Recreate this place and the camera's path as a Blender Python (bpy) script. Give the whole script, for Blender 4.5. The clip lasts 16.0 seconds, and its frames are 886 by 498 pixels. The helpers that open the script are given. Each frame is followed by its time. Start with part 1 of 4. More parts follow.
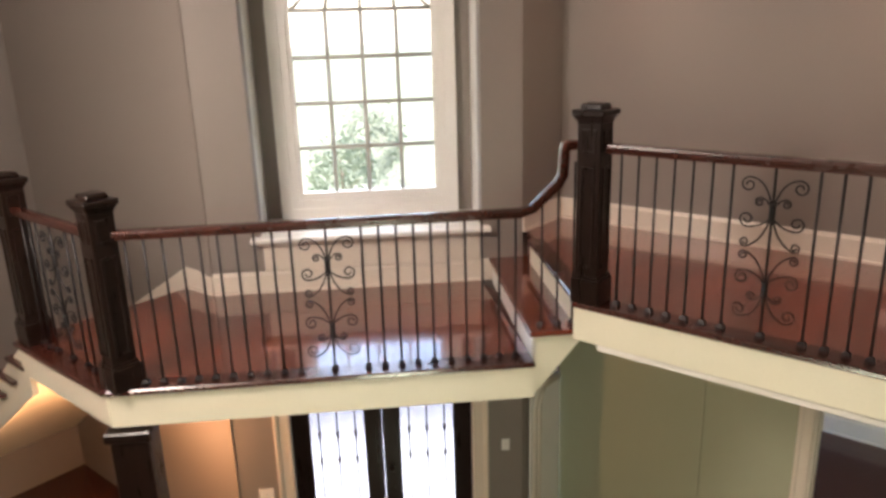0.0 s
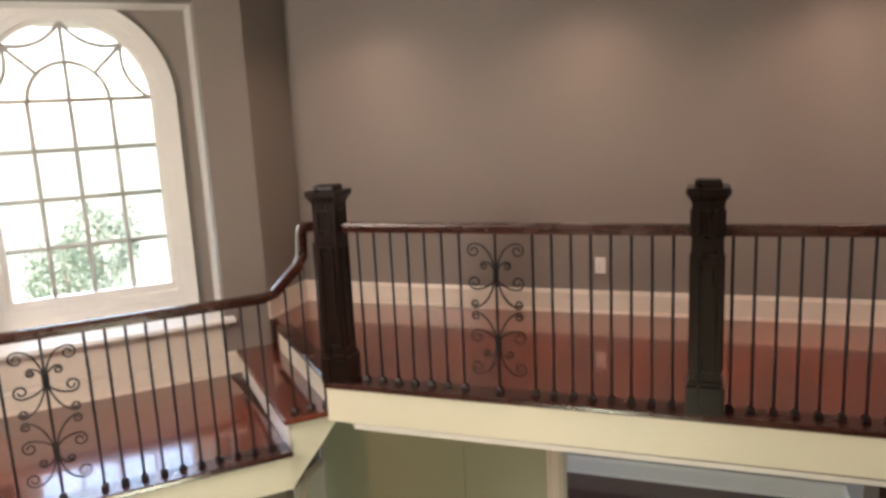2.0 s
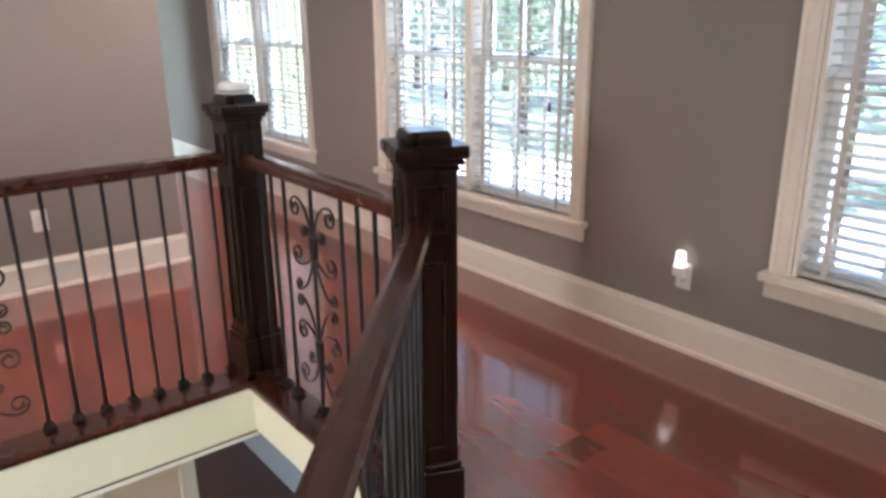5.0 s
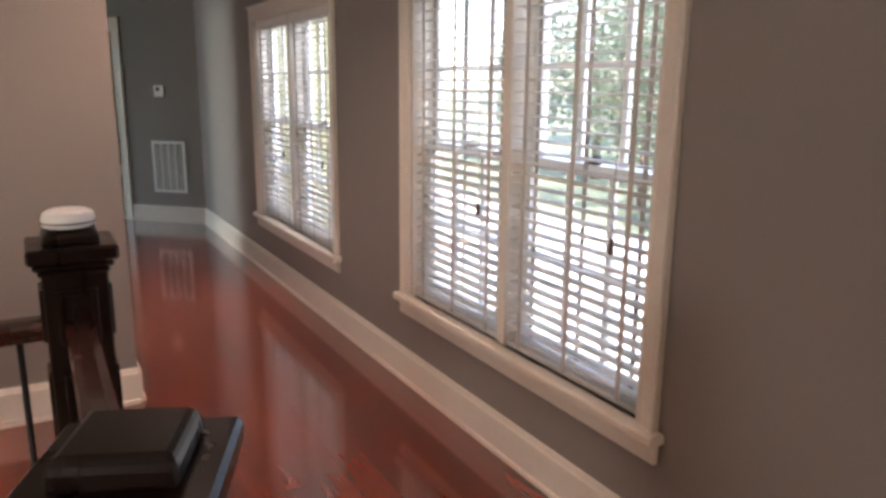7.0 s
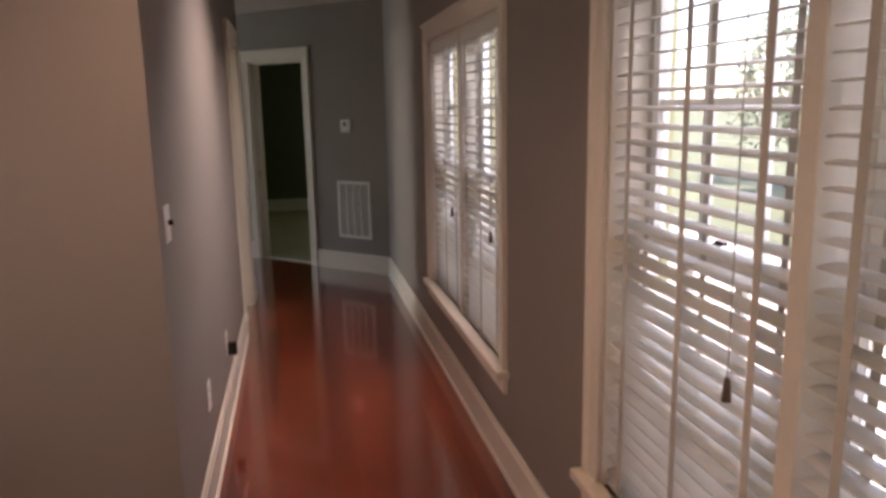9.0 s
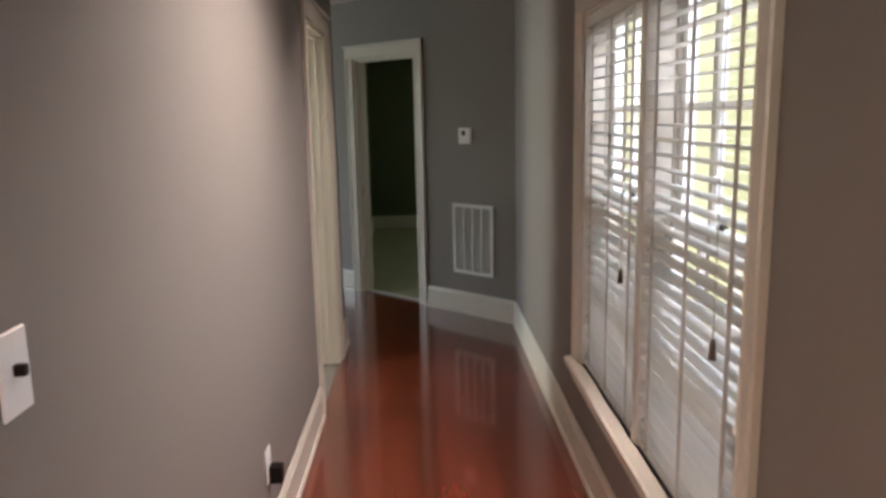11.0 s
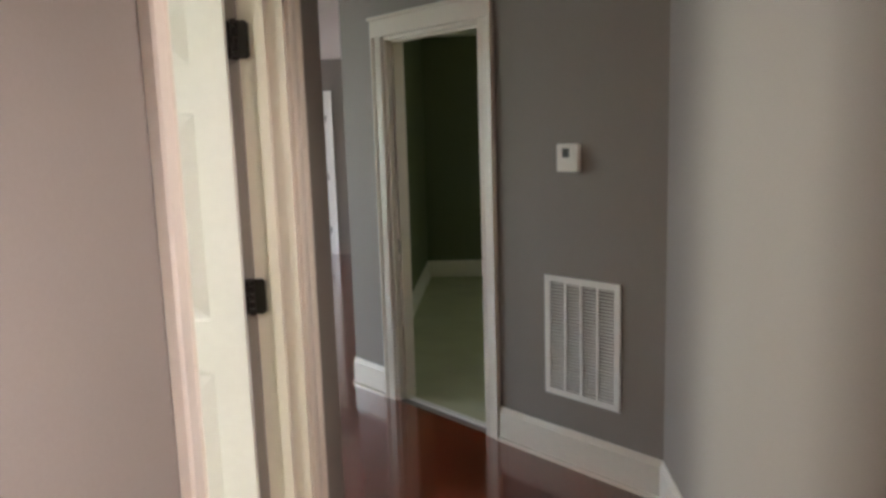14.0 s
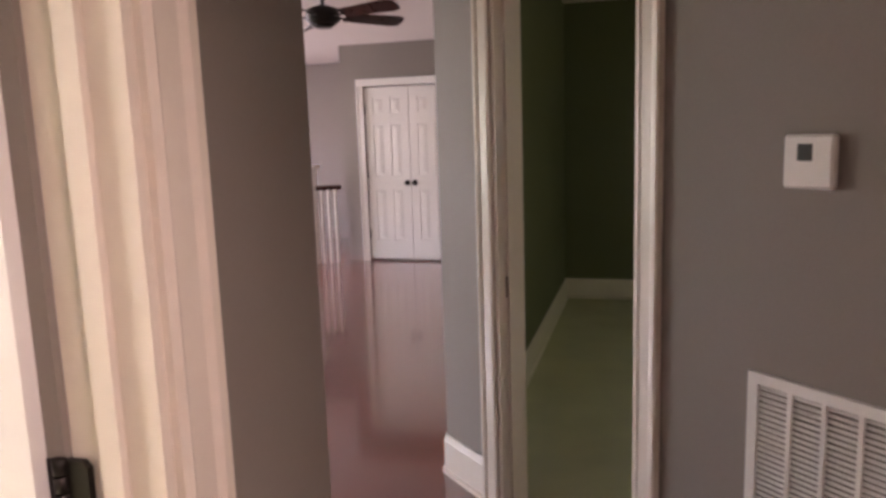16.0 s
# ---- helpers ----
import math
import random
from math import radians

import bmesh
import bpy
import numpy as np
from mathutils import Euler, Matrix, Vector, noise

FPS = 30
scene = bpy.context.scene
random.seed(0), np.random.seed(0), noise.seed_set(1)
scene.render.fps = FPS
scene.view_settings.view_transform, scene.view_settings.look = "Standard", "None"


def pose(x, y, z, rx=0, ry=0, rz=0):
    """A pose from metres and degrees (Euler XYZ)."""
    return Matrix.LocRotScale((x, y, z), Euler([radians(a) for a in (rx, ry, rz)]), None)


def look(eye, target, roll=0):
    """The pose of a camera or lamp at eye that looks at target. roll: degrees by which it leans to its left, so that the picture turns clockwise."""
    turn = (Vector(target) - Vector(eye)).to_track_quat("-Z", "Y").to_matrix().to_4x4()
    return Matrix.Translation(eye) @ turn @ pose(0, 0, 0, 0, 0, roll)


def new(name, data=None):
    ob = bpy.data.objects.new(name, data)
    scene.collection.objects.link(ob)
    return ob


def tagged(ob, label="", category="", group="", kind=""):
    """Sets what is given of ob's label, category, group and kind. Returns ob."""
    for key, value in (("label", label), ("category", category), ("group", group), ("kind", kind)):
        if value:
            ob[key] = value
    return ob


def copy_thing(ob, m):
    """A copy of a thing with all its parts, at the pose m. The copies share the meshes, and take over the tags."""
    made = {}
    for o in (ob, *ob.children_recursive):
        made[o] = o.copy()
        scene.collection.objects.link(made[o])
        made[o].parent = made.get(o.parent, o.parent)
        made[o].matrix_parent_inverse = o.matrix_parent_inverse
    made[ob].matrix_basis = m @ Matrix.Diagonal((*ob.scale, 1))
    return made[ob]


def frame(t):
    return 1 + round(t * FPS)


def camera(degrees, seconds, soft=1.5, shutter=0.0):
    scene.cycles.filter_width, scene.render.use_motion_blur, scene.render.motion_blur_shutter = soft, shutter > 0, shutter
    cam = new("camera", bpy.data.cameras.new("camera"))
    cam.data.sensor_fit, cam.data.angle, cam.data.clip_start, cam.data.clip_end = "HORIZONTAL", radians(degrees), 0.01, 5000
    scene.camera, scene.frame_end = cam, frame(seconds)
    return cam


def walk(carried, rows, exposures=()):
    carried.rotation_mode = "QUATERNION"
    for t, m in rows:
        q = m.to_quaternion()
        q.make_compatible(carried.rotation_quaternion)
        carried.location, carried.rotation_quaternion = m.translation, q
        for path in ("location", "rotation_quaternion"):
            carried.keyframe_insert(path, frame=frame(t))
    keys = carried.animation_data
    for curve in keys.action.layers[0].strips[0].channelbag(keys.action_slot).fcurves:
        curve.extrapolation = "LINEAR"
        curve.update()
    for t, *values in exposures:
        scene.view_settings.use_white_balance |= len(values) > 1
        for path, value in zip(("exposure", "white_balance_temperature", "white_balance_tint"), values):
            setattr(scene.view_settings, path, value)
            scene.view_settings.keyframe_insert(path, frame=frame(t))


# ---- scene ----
cam = camera(62.1, 16.0, soft=3.2)
PATH = [
    (0, (-3.634, -5.322, 1.553), (-4.857, -3.846, 0.982), -1.7),
    (0.5, (-3.567, -5.313, 1.544), (-4.788, -3.781, 1.14), -1.9),
    (1, (-3.561, -5.329, 1.564), (-4.714, -3.721, 1.274), -2.4),
    (1.5, (-3.56, -5.311, 1.558), (-4.524, -3.584, 1.266), -2.8),
    (2, (-3.57, -5.305, 1.528), (-4.239, -3.457, 1.156), -2.8),
    (2.5, (-3.481, -5.237, 1.493), (-3.773, -3.318, 1.015), -2.7),
    (3, (-3.356, -5.157, 1.479), (-3.212, -3.243, 0.913), -2.2),
    (3.5, (-3.195, -5.07, 1.455), (-2.631, -3.252, 0.84), -1.6),
    (4, (-3.056, -4.915, 1.441), (-2.129, -3.258, 0.81), -0.9),
    (4.4, (-2.912, -4.774, 1.459), (-1.817, -3.227, 0.822), -0.8),
    (4.5, (-2.84, -4.774, 1.435), (-1.728, -3.233, 0.811), -0.8),
    (4.7, (-2.786, -4.627, 1.437), (-1.593, -3.146, 0.817), -0.4),
    (6.8, (-1.643, -3.641, 1.481), (-0.648, -1.967, 1.024), 0.2),
    (7, (-1.58, -3.561, 1.495), (-0.628, -1.858, 1.057), 0.5),
    (7.5, (-1.342, -3.28, 1.504), (-0.537, -1.494, 1.101), 0.1),
    (8, (-1.168, -2.921, 1.505), (-0.492, -1.078, 1.12), -0.2),
    (8.5, (-0.987, -2.625, 1.544), (-0.463, -0.734, 1.161), -0.9),
    (9, (-0.829, -2.293, 1.57), (-0.449, -0.367, 1.187), -1.1),
    (9.2, (-0.823, -2.14, 1.566), (-0.483, -0.207, 1.181), -0.4),
    (11.3, (-0.64, -0.62, 1.546), (-0.625, 1.349, 1.196), -1.2),
    (11.5, (-0.624, -0.466, 1.54), (-0.63, 1.504, 1.195), -1.0),
    (12, (-0.62, -0.032, 1.55), (-0.662, 1.939, 1.216), -1.2),
    (12.5, (-0.616, 0.41, 1.531), (-0.68, 2.384, 1.214), -1.2),
    (13, (-0.672, 0.824, 1.519), (-0.755, 2.798, 1.212), -1.5),
    (13.5, (-0.666, 1.219, 1.503), (-0.77, 3.194, 1.204), -1.6),
    (14, (-0.667, 1.611, 1.501), (-0.806, 3.583, 1.199), -1.8),
    (14.5, (-0.671, 2.025, 1.487), (-0.856, 3.993, 1.18), -1.9),
    (15, (-0.654, 2.363, 1.496), (-0.917, 4.321, 1.185), -1.9),
    (15.5, (-0.694, 2.702, 1.489), (-1.065, 4.642, 1.175), -1.8),
    (16, (-0.691, 2.991, 1.485), (-1.225, 4.893, 1.173), -1.9),
]
walk(cam, [(t, look(eye, target, roll)) for t, eye, target, roll in PATH],
     [(0, 3.35, 6500, 22), (2, 3.4, 6450, 21), (3, 3.95, 5600, 14), (4.5, 4.15, 5300, 11), (7, 3.4, 6200, 21), (8.5, 2.9, 6800, 26), (9.2, 2.75, 7000, 30), (11.5, 3.3, 6500, 18), (12.5, 3.25, 7000, 23), (13.5, 3.9, 6900, 22), (14.5, 3.85, 6500, 22), (15.5, 4.0, 7500, 43), (16, 4.05, 7400, 44)])


# ---- world, sun, lamps ----
world = bpy.data.worlds.new("world")
scene.world = world
world.use_nodes = True
wn = world.node_tree.nodes
sky = wn.new("ShaderNodeTexSky")
sky.sky_type = 'NISHITA'
sky.sun_disc = False
sky.sun_elevation, sky.sun_rotation = radians(52), radians(190)
wn["Background"].inputs["Strength"].default_value = 0.10
world.node_tree.links.new(sky.outputs["Color"], wn["Background"].inputs["Color"])
sun_data = bpy.data.lights.new("sun", 'SUN')
sun_data.energy, sun_data.angle, sun_data.color = 3.0, radians(0.5), (1.0, 0.95, 0.86)
sun = new("sun", sun_data)
sun.matrix_world = look((0, 0, 0), (-math.sin(radians(190)) * math.cos(radians(52)), -math.cos(radians(190)) * math.cos(radians(52)), -math.sin(radians(52))))


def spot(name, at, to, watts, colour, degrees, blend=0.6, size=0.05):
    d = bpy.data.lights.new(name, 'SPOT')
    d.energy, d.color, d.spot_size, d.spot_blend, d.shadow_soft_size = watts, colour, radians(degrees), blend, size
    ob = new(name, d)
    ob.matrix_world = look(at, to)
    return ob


def bulb(name, at, watts, colour, size=0.08):
    d = bpy.data.lights.new(name, 'POINT')
    d.energy, d.color, d.shadow_soft_size = watts, colour, size
    ob = new(name, d)
    ob.location = at
    return ob


def panel_lamp(name, at, to, w, h, watts, colour):
    d = bpy.data.lights.new(name, 'AREA')
    d.shape, d.size, d.size_y, d.energy, d.color = 'RECTANGLE', w, h, watts, colour
    ob = new(name, d)
    ob.matrix_world = look(at, to)
    return ob


WARM = (1.0, 0.70, 0.51)
CEIL = 2.52
GROUND = -3.05
CANS = ((-5.95, -0.62, 6.0), (-4.35, -0.62, 7.0), (-2.75, -0.62, 9.0), (-1.15, -0.62, 11.0))
for x, y, watts in CANS:
    spot("can_and_fill_spot", (x, y, CEIL - 0.02), (x, y + 0.10, 0), watts, WARM, 130, 1.0, 0.12)
# unseen lamp without a fitting, added to lift the foyer's general light
bulb("foyer_fill_lamp", (-7.0, -5.2, 2.1), 36, (1.0, 0.90, 0.76), 0.45)
# two added fill spots without fittings, for the south and window-side floor
spot("can_and_fill_spot", (-1.1, -5.2, CEIL - 0.02), (-0.9, -4.6, 0), 11, WARM, 140, 1.0, 0.2)
spot("can_and_fill_spot", (-0.75, -1.6, CEIL - 0.02), (-0.8, -1.2, 0), 2.5, WARM, 140, 1.0, 0.2)
# two more added fills, in place of window light on hall wall and casing
spot("can_and_fill_spot", (-0.20, 1.45, CEIL - 0.02), (-1.24, 1.45, 0.95), 38, (1.0, 0.92, 0.85), 104, 1.0, 0.2)
spot("can_and_fill_spot", (-0.14, 3.0, CEIL - 0.02), (-1.24, 3.1, 0.9), 11, (1.0, 0.90, 0.82), 84, 1.0, 0.2)
# ground floor lamps, unseen but for the side lamp
bulb("stair_lamp", (-8.7, -3.05, -1.4), 9, (1.0, 0.50, 0.22), 0.12)
bulb("entry_lamp", (-4.4, -4.4, -1.6), 15, (0.92, 1.0, 0.70), 0.4)
bulb("dining_lamp", (-3.4, 1.9, -0.8), 3, (0.85, 1.0, 0.85), 0.2)
bulb("side_lamp", (-1.0, 5.2, -0.7), 3, (1.0, 0.5, 0.25), 0.05)
# area panels for daylight at unseen windows of the big and side rooms
panel_lamp("window_light", (-7.56, 6.54, 1.3), (-3.0, 6.54, 0.9), 1.7, 1.5, 4, (0.66, 1.0, 0.90))
panel_lamp("window_light", (-7.56, 10.04, 1.3), (-4.0, 9.6, 0.9), 1.7, 1.5, 8, (0.82, 0.88, 1.0))
panel_lamp("window_light", (-4.60, 2.80, 1.3), (-1.5, 3.25, 1.0), 1.3, 1.35, 11, (0.88, 1.0, 0.90))
# panels added high outside windows 1 and 2, on top of the sky's light
panel_lamp("window_light", (1.15, 1.41, 3.2), (-0.9, 1.30, 0.5), 1.5, 1.2, 14, (0.82, 0.92, 1.0))
panel_lamp("window_light", (1.15, -1.24, 3.2), (-0.9, -1.24, 0.5), 1.5, 1.2, 8, (0.82, 0.92, 1.0))
# fill added inside the dark room, where no window is built
panel_lamp("window_light", (2.4, 6.6, 1.5), (-0.9, 6.8, 0.2), 1.2, 1.2, 0.6, (0.78, 1.0, 0.62))
# unseen panel added outdoors, brightens the arched window's reflection on the landing
panel_lamp("sky_fill_panel", (-17.8, 8.8, 6.9), (-7.2, -1.8, 0.6), 7.0, 4.6, 350, (0.86, 0.95, 1.0))

# ---- materials ----


def mat(name, colour, rough=0.5, metal=0.0, spec=0.5):
    m = bpy.data.materials.new(name)
    m.use_nodes = True
    b = m.node_tree.nodes["Principled BSDF"]
    b.inputs["Base Color"].default_value = (*colour, 1)
    b.inputs["Roughness"].default_value, b.inputs["Metallic"].default_value = rough, metal
    b.inputs["Specular IOR Level"].default_value = spec
    return m, m.node_tree.nodes, m.node_tree.links, b


def textured(name, colour, rough=0.5, metal=0.0, spec=0.5, vary=0.12, big=1.5, fine=60.0, bump=0.15, stretch=(1, 1, 1), rough_vary=0.1, coat=0.0, per_object=0.0):
    """A surface with variation at two scales and fine relief."""
    m, n, l, b = mat(name, colour, rough, metal, spec)
    co = n.new("ShaderNodeTexCoord")
    mp = n.new("ShaderNodeMapping")
    mp.inputs["Scale"].default_value = stretch
    l.new(co.outputs["Object"], mp.inputs["Vector"])
    n1, n2 = n.new("ShaderNodeTexNoise"), n.new("ShaderNodeTexNoise")
    n1.inputs["Scale"].default_value, n2.inputs["Scale"].default_value = big, fine
    n1.inputs["Detail"].default_value, n2.inputs["Detail"].default_value = 3, 4
    for q in (n1, n2):
        l.new(mp.outputs["Vector"], q.inputs["Vector"])
    add = n.new("ShaderNodeMath")
    add.operation = 'ADD'
    l.new(n1.outputs["Fac"], add.inputs[0])
    l.new(n2.outputs["Fac"], add.inputs[1])
    rg = n.new("ShaderNodeMapRange")
    rg.inputs["From Min"].default_value, rg.inputs["From Max"].default_value = 0.6, 1.4
    rg.inputs["To Min"].default_value, rg.inputs["To Max"].default_value = 1 - vary, 1 + vary
    l.new(add.outputs[0], rg.inputs["Value"])
    mix = n.new("ShaderNodeVectorMath")
    mix.operation = 'SCALE'
    mix.inputs[0].default_value = colour
    l.new(rg.outputs["Result"], mix.inputs["Scale"])
    last = mix.outputs["Vector"]
    if per_object:
        info = n.new("ShaderNodeObjectInfo")
        r2 = n.new("ShaderNodeMapRange")
        r2.inputs["To Min"].default_value, r2.inputs["To Max"].default_value = 1 - per_object, 1 + per_object
        l.new(info.outputs["Random"], r2.inputs["Value"])
        m2 = n.new("ShaderNodeVectorMath")
        m2.operation = 'SCALE'
        l.new(last, m2.inputs[0])
        l.new(r2.outputs["Result"], m2.inputs["Scale"])
        last = m2.outputs["Vector"]
    l.new(last, b.inputs["Base Color"])
    rr = n.new("ShaderNodeMapRange")
    rr.inputs["To Min"].default_value, rr.inputs["To Max"].default_value = max(0.02, rough - rough_vary), rough + rough_vary
    l.new(n1.outputs["Fac"], rr.inputs["Value"])
    l.new(rr.outputs["Result"], b.inputs["Roughness"])
    bp = n.new("ShaderNodeBump")
    bp.inputs["Strength"].default_value, bp.inputs["Distance"].default_value = bump, 0.002
    l.new(n2.outputs["Fac"], bp.inputs["Height"])
    l.new(bp.outputs["Normal"], b.inputs["Normal"])
    if coat:
        b.inputs["Coat Weight"].default_value, b.inputs["Coat Roughness"].default_value = coat, 0.09
    return m


WALL = textured("greige_wall_paint", (0.235, 0.204, 0.180), 0.6, vary=0.04, big=0.8, fine=140, bump=0.12)
TRIM = textured("cream_trim_paint", (0.68, 0.62, 0.53), 0.35, vary=0.04, big=2, fine=40, bump=0.05)
WHITE = textured("white_paint", (0.80, 0.79, 0.75), 0.35, vary=0.03, big=2, fine=40, bump=0.05)
CEILING = textured("ceiling_paint", (0.78, 0.75, 0.70), 0.8, vary=0.03, big=1, fine=120, bump=0.2)
FASCIA = textured("fascia_paint", (0.70, 0.66, 0.52), 0.5, vary=0.04, big=1.5, fine=80, bump=0.06)
FLOOR = textured("cherry_floor", (0.165, 0.033, 0.016), 0.17, vary=0.16, big=1.2, fine=5, bump=0.0, stretch=(14, 1.2, 1), rough_vary=0.04, coat=1.0, per_object=0.22)
FLOOR.node_tree.nodes["Principled BSDF"].inputs["Coat IOR"].default_value = 1.65
FLOOR_DARK = textured("dark_oak_floor", (0.06, 0.018, 0.012), 0.22, vary=0.3, big=1.5, fine=30, bump=0.01, stretch=(1.2, 14, 1), coat=0.3)
SUBFLOOR = textured("floor_joint", (0.06, 0.015, 0.008), 0.6, vary=0.2)
DARKWOOD = textured("espresso_wood", (0.010, 0.0045, 0.003), 0.30, spec=0.3, vary=0.35, big=4, fine=60, bump=0.08, stretch=(6, 6, 0.7), coat=0.08)
RAILWOOD = textured("mahogany_rail", (0.045, 0.011, 0.007), 0.25, vary=0.3, big=4, fine=50, bump=0.05, coat=0.4)
# grid bar grey, darker than the trim: their backlit shade is in the colour
BAR_GREY = textured("backlit_bar_grey", (0.46, 0.45, 0.41), 0.5, vary=0.1)
IRON = textured("black_iron", (0.022, 0.020, 0.020), 0.45, metal=0.6, vary=0.3, big=10, fine=200, bump=0.2)
BRONZE = textured("dark_bronze", (0.015, 0.012, 0.010), 0.4, metal=0.5, vary=0.2, big=20, fine=200, bump=0.1)
PLASTIC = textured("white_plastic", (0.80, 0.79, 0.76), 0.35, vary=0.02, big=5, fine=90, bump=0.03)
SLAT = textured("blind_slat", (0.74, 0.72, 0.66), 0.4, vary=0.04, big=3, fine=60, bump=0.03)
CORD = textured("blind_tape", (0.50, 0.46, 0.40), 0.8, vary=0.08)
# wall paint and the green cast of the lower lamps in one colour
SAGE = textured("sage_paint_green_cast", (0.36, 0.38, 0.27), 0.6, vary=0.04, big=0.8, fine=140, bump=0.12)
PEACH = textured("pale_peach_paint", (0.60, 0.47, 0.37), 0.6, vary=0.04, big=0.8, fine=140, bump=0.12)
# the dark room's dim greenish light is put into this wall colour
OLIVE = textured("dim_room_olive", (0.11, 0.12, 0.06), 0.7, vary=0.05, big=0.8, fine=140, bump=0.12)
CARPET = textured("pale_carpet", (0.50, 0.50, 0.33), 0.95, vary=0.15, big=3, fine=220, bump=0.8)
LEAF = textured("leaves", (0.10, 0.115, 0.08), 0.6, vary=0.4, big=2, fine=15, bump=0.3)
BARK = textured("bark", (0.12, 0.08, 0.05), 0.9, vary=0.3, big=3, fine=30, bump=0.6)
GRASS = textured("grass", (0.11, 0.13, 0.075), 0.9, vary=0.3, big=0.5, fine=12, bump=0.5)
PAVING = textured("pale_paving", (0.50, 0.48, 0.44), 0.9, vary=0.15, big=0.4, fine=9, bump=0.3)
STUCCO = textured("outside_wall", (0.55, 0.50, 0.42), 0.9, vary=0.1)
DARKHOLE = textured("display_glass", (0.02, 0.02, 0.018), 0.2, vary=0.1)
GRILLE_BACK = textured("grille_filter", (0.20, 0.18, 0.16), 0.9, vary=0.1)
sl = SLAT.node_tree
tr = sl.nodes.new("ShaderNodeBsdfTranslucent")
tr.inputs["Color"].default_value = (0.75, 0.72, 0.66, 1)
mx = sl.nodes.new("ShaderNodeMixShader")
mx.inputs["Fac"].default_value = 0.45
sl.links.new(sl.nodes["Principled BSDF"].outputs["BSDF"], mx.inputs[1])
sl.links.new(tr.outputs["BSDF"], mx.inputs[2])
sl.links.new(mx.outputs["Shader"], sl.nodes["Material Output"].inputs["Surface"])
lf = LEAF.node_tree
tl = lf.nodes.new("ShaderNodeBsdfTranslucent")
tl.inputs["Color"].default_value = (0.05, 0.07, 0.04, 1)
ml_ = lf.nodes.new("ShaderNodeAddShader")
lf.links.new(lf.nodes["Principled BSDF"].outputs["BSDF"], ml_.inputs[0])
lf.links.new(tl.outputs["BSDF"], ml_.inputs[1])
lf.links.new(ml_.outputs["Shader"], lf.nodes["Material Output"].inputs["Surface"])
glass_m, gn, gl, gb = mat("window_glass", (1, 1, 1), 0.0)
gb.inputs["Transmission Weight"].default_value, gb.inputs["IOR"].default_value = 1.0, 1.45
lamp_m, ln_, ll_, lb_ = mat("lamp_glow", (1, 1, 1), 0.5)
lb_.inputs["Emission Color"].default_value, lb_.inputs["Emission Strength"].default_value = (1.0, 0.85, 0.7, 1), 0.12

# ---- mesh helpers ----


def box(bm, x0, y0, z0, x1, y1, z1, m=None):
    q = [Vector(p) for p in ((x0, y0, z0), (x1, y0, z0), (x1, y1, z0), (x0, y1, z0), (x0, y0, z1), (x1, y0, z1), (x1, y1, z1), (x0, y1, z1))]
    v = [bm.verts.new(m @ p if m else p) for p in q]
    for f in ((3, 2, 1, 0), (4, 5, 6, 7), (0, 1, 5, 4), (1, 2, 6, 5), (2, 3, 7, 6), (3, 0, 4, 7)):
        bm.faces.new([v[i] for i in f])
    return v


def prism(bm, poly, z0, z1, m=None):
    lo = [bm.verts.new((m @ Vector((x, y, z0))) if m else (x, y, z0)) for x, y in poly]
    hi = [bm.verts.new((m @ Vector((x, y, z1))) if m else (x, y, z1)) for x, y in poly]
    n = len(poly)
    bm.faces.new(lo[::-1])
    bm.faces.new(hi)
    for i in range(n):
        bm.faces.new((lo[i], lo[(i + 1) % n], hi[(i + 1) % n], hi[i]))


def tube(bm, pts, r, sides=6, r_end=None, closed_ends=True):
    pts = [Vector(p) for p in pts]
    rings = []
    for i, p in enumerate(pts):
        d = (pts[min(i + 1, len(pts) - 1)] - pts[max(i - 1, 0)]).normalized()
        ref = Vector((0, 1, 0)) if abs(d.y) < 0.9 else Vector((1, 0, 0))
        a = d.cross(ref).normalized()
        b = d.cross(a)
        rad = r if r_end is None else r + (r_end - r) * i / (len(pts) - 1)
        rings.append([bm.verts.new(p + rad * (math.cos(k * math.tau / sides) * a + math.sin(k * math.tau / sides) * b)) for k in range(sides)])
    for r0, r1 in zip(rings, rings[1:]):
        for k in range(sides):
            f = bm.faces.new((r0[k], r0[(k + 1) % sides], r1[(k + 1) % sides], r1[k]))
            f.smooth = True
    if closed_ends:
        bm.faces.new(rings[0][::-1])
        bm.faces.new(rings[-1])


def extrude_profile(bm, prof, p, q, up=Vector((0, 0, 1)), m=None):
    """A closed profile of (across, up) pairs swept straight from p to q."""
    p, q = Vector(p), Vector(q)
    side = (q - p).cross(up).normalized()
    rings = [[bm.verts.new((m @ (e + side * a + up * b)) if m else (e + side * a + up * b)) for a, b in prof] for e in (p, q)]
    n = len(prof)
    for k in range(n):
        bm.faces.new((rings[0][k], rings[0][(k + 1) % n], rings[1][(k + 1) % n], rings[1][k]))
    bm.faces.new(rings[0][::-1])
    bm.faces.new(rings[1])


def mesh_of(name, bm, material, bevel=0.0):
    if bevel:
        bmesh.ops.bevel(bm, geom=list(bm.edges), offset=bevel, segments=1, affect='EDGES', clamp_overlap=True)
    bmesh.ops.recalc_face_normals(bm, faces=bm.faces)
    me = bpy.data.meshes.new(name)
    bm.to_mesh(me)
    bm.free()
    me.materials.append(material)
    return me


def part(name, bm, material, parent=None, label="", bevel=0.0):
    ob = new(name, mesh_of(name, bm, material, bevel))
    if parent:
        ob.parent = parent
    if label:
        ob["label"] = label
    return ob


def structure(ob, label, category):
    return tagged(ob, label, category, kind="structure")


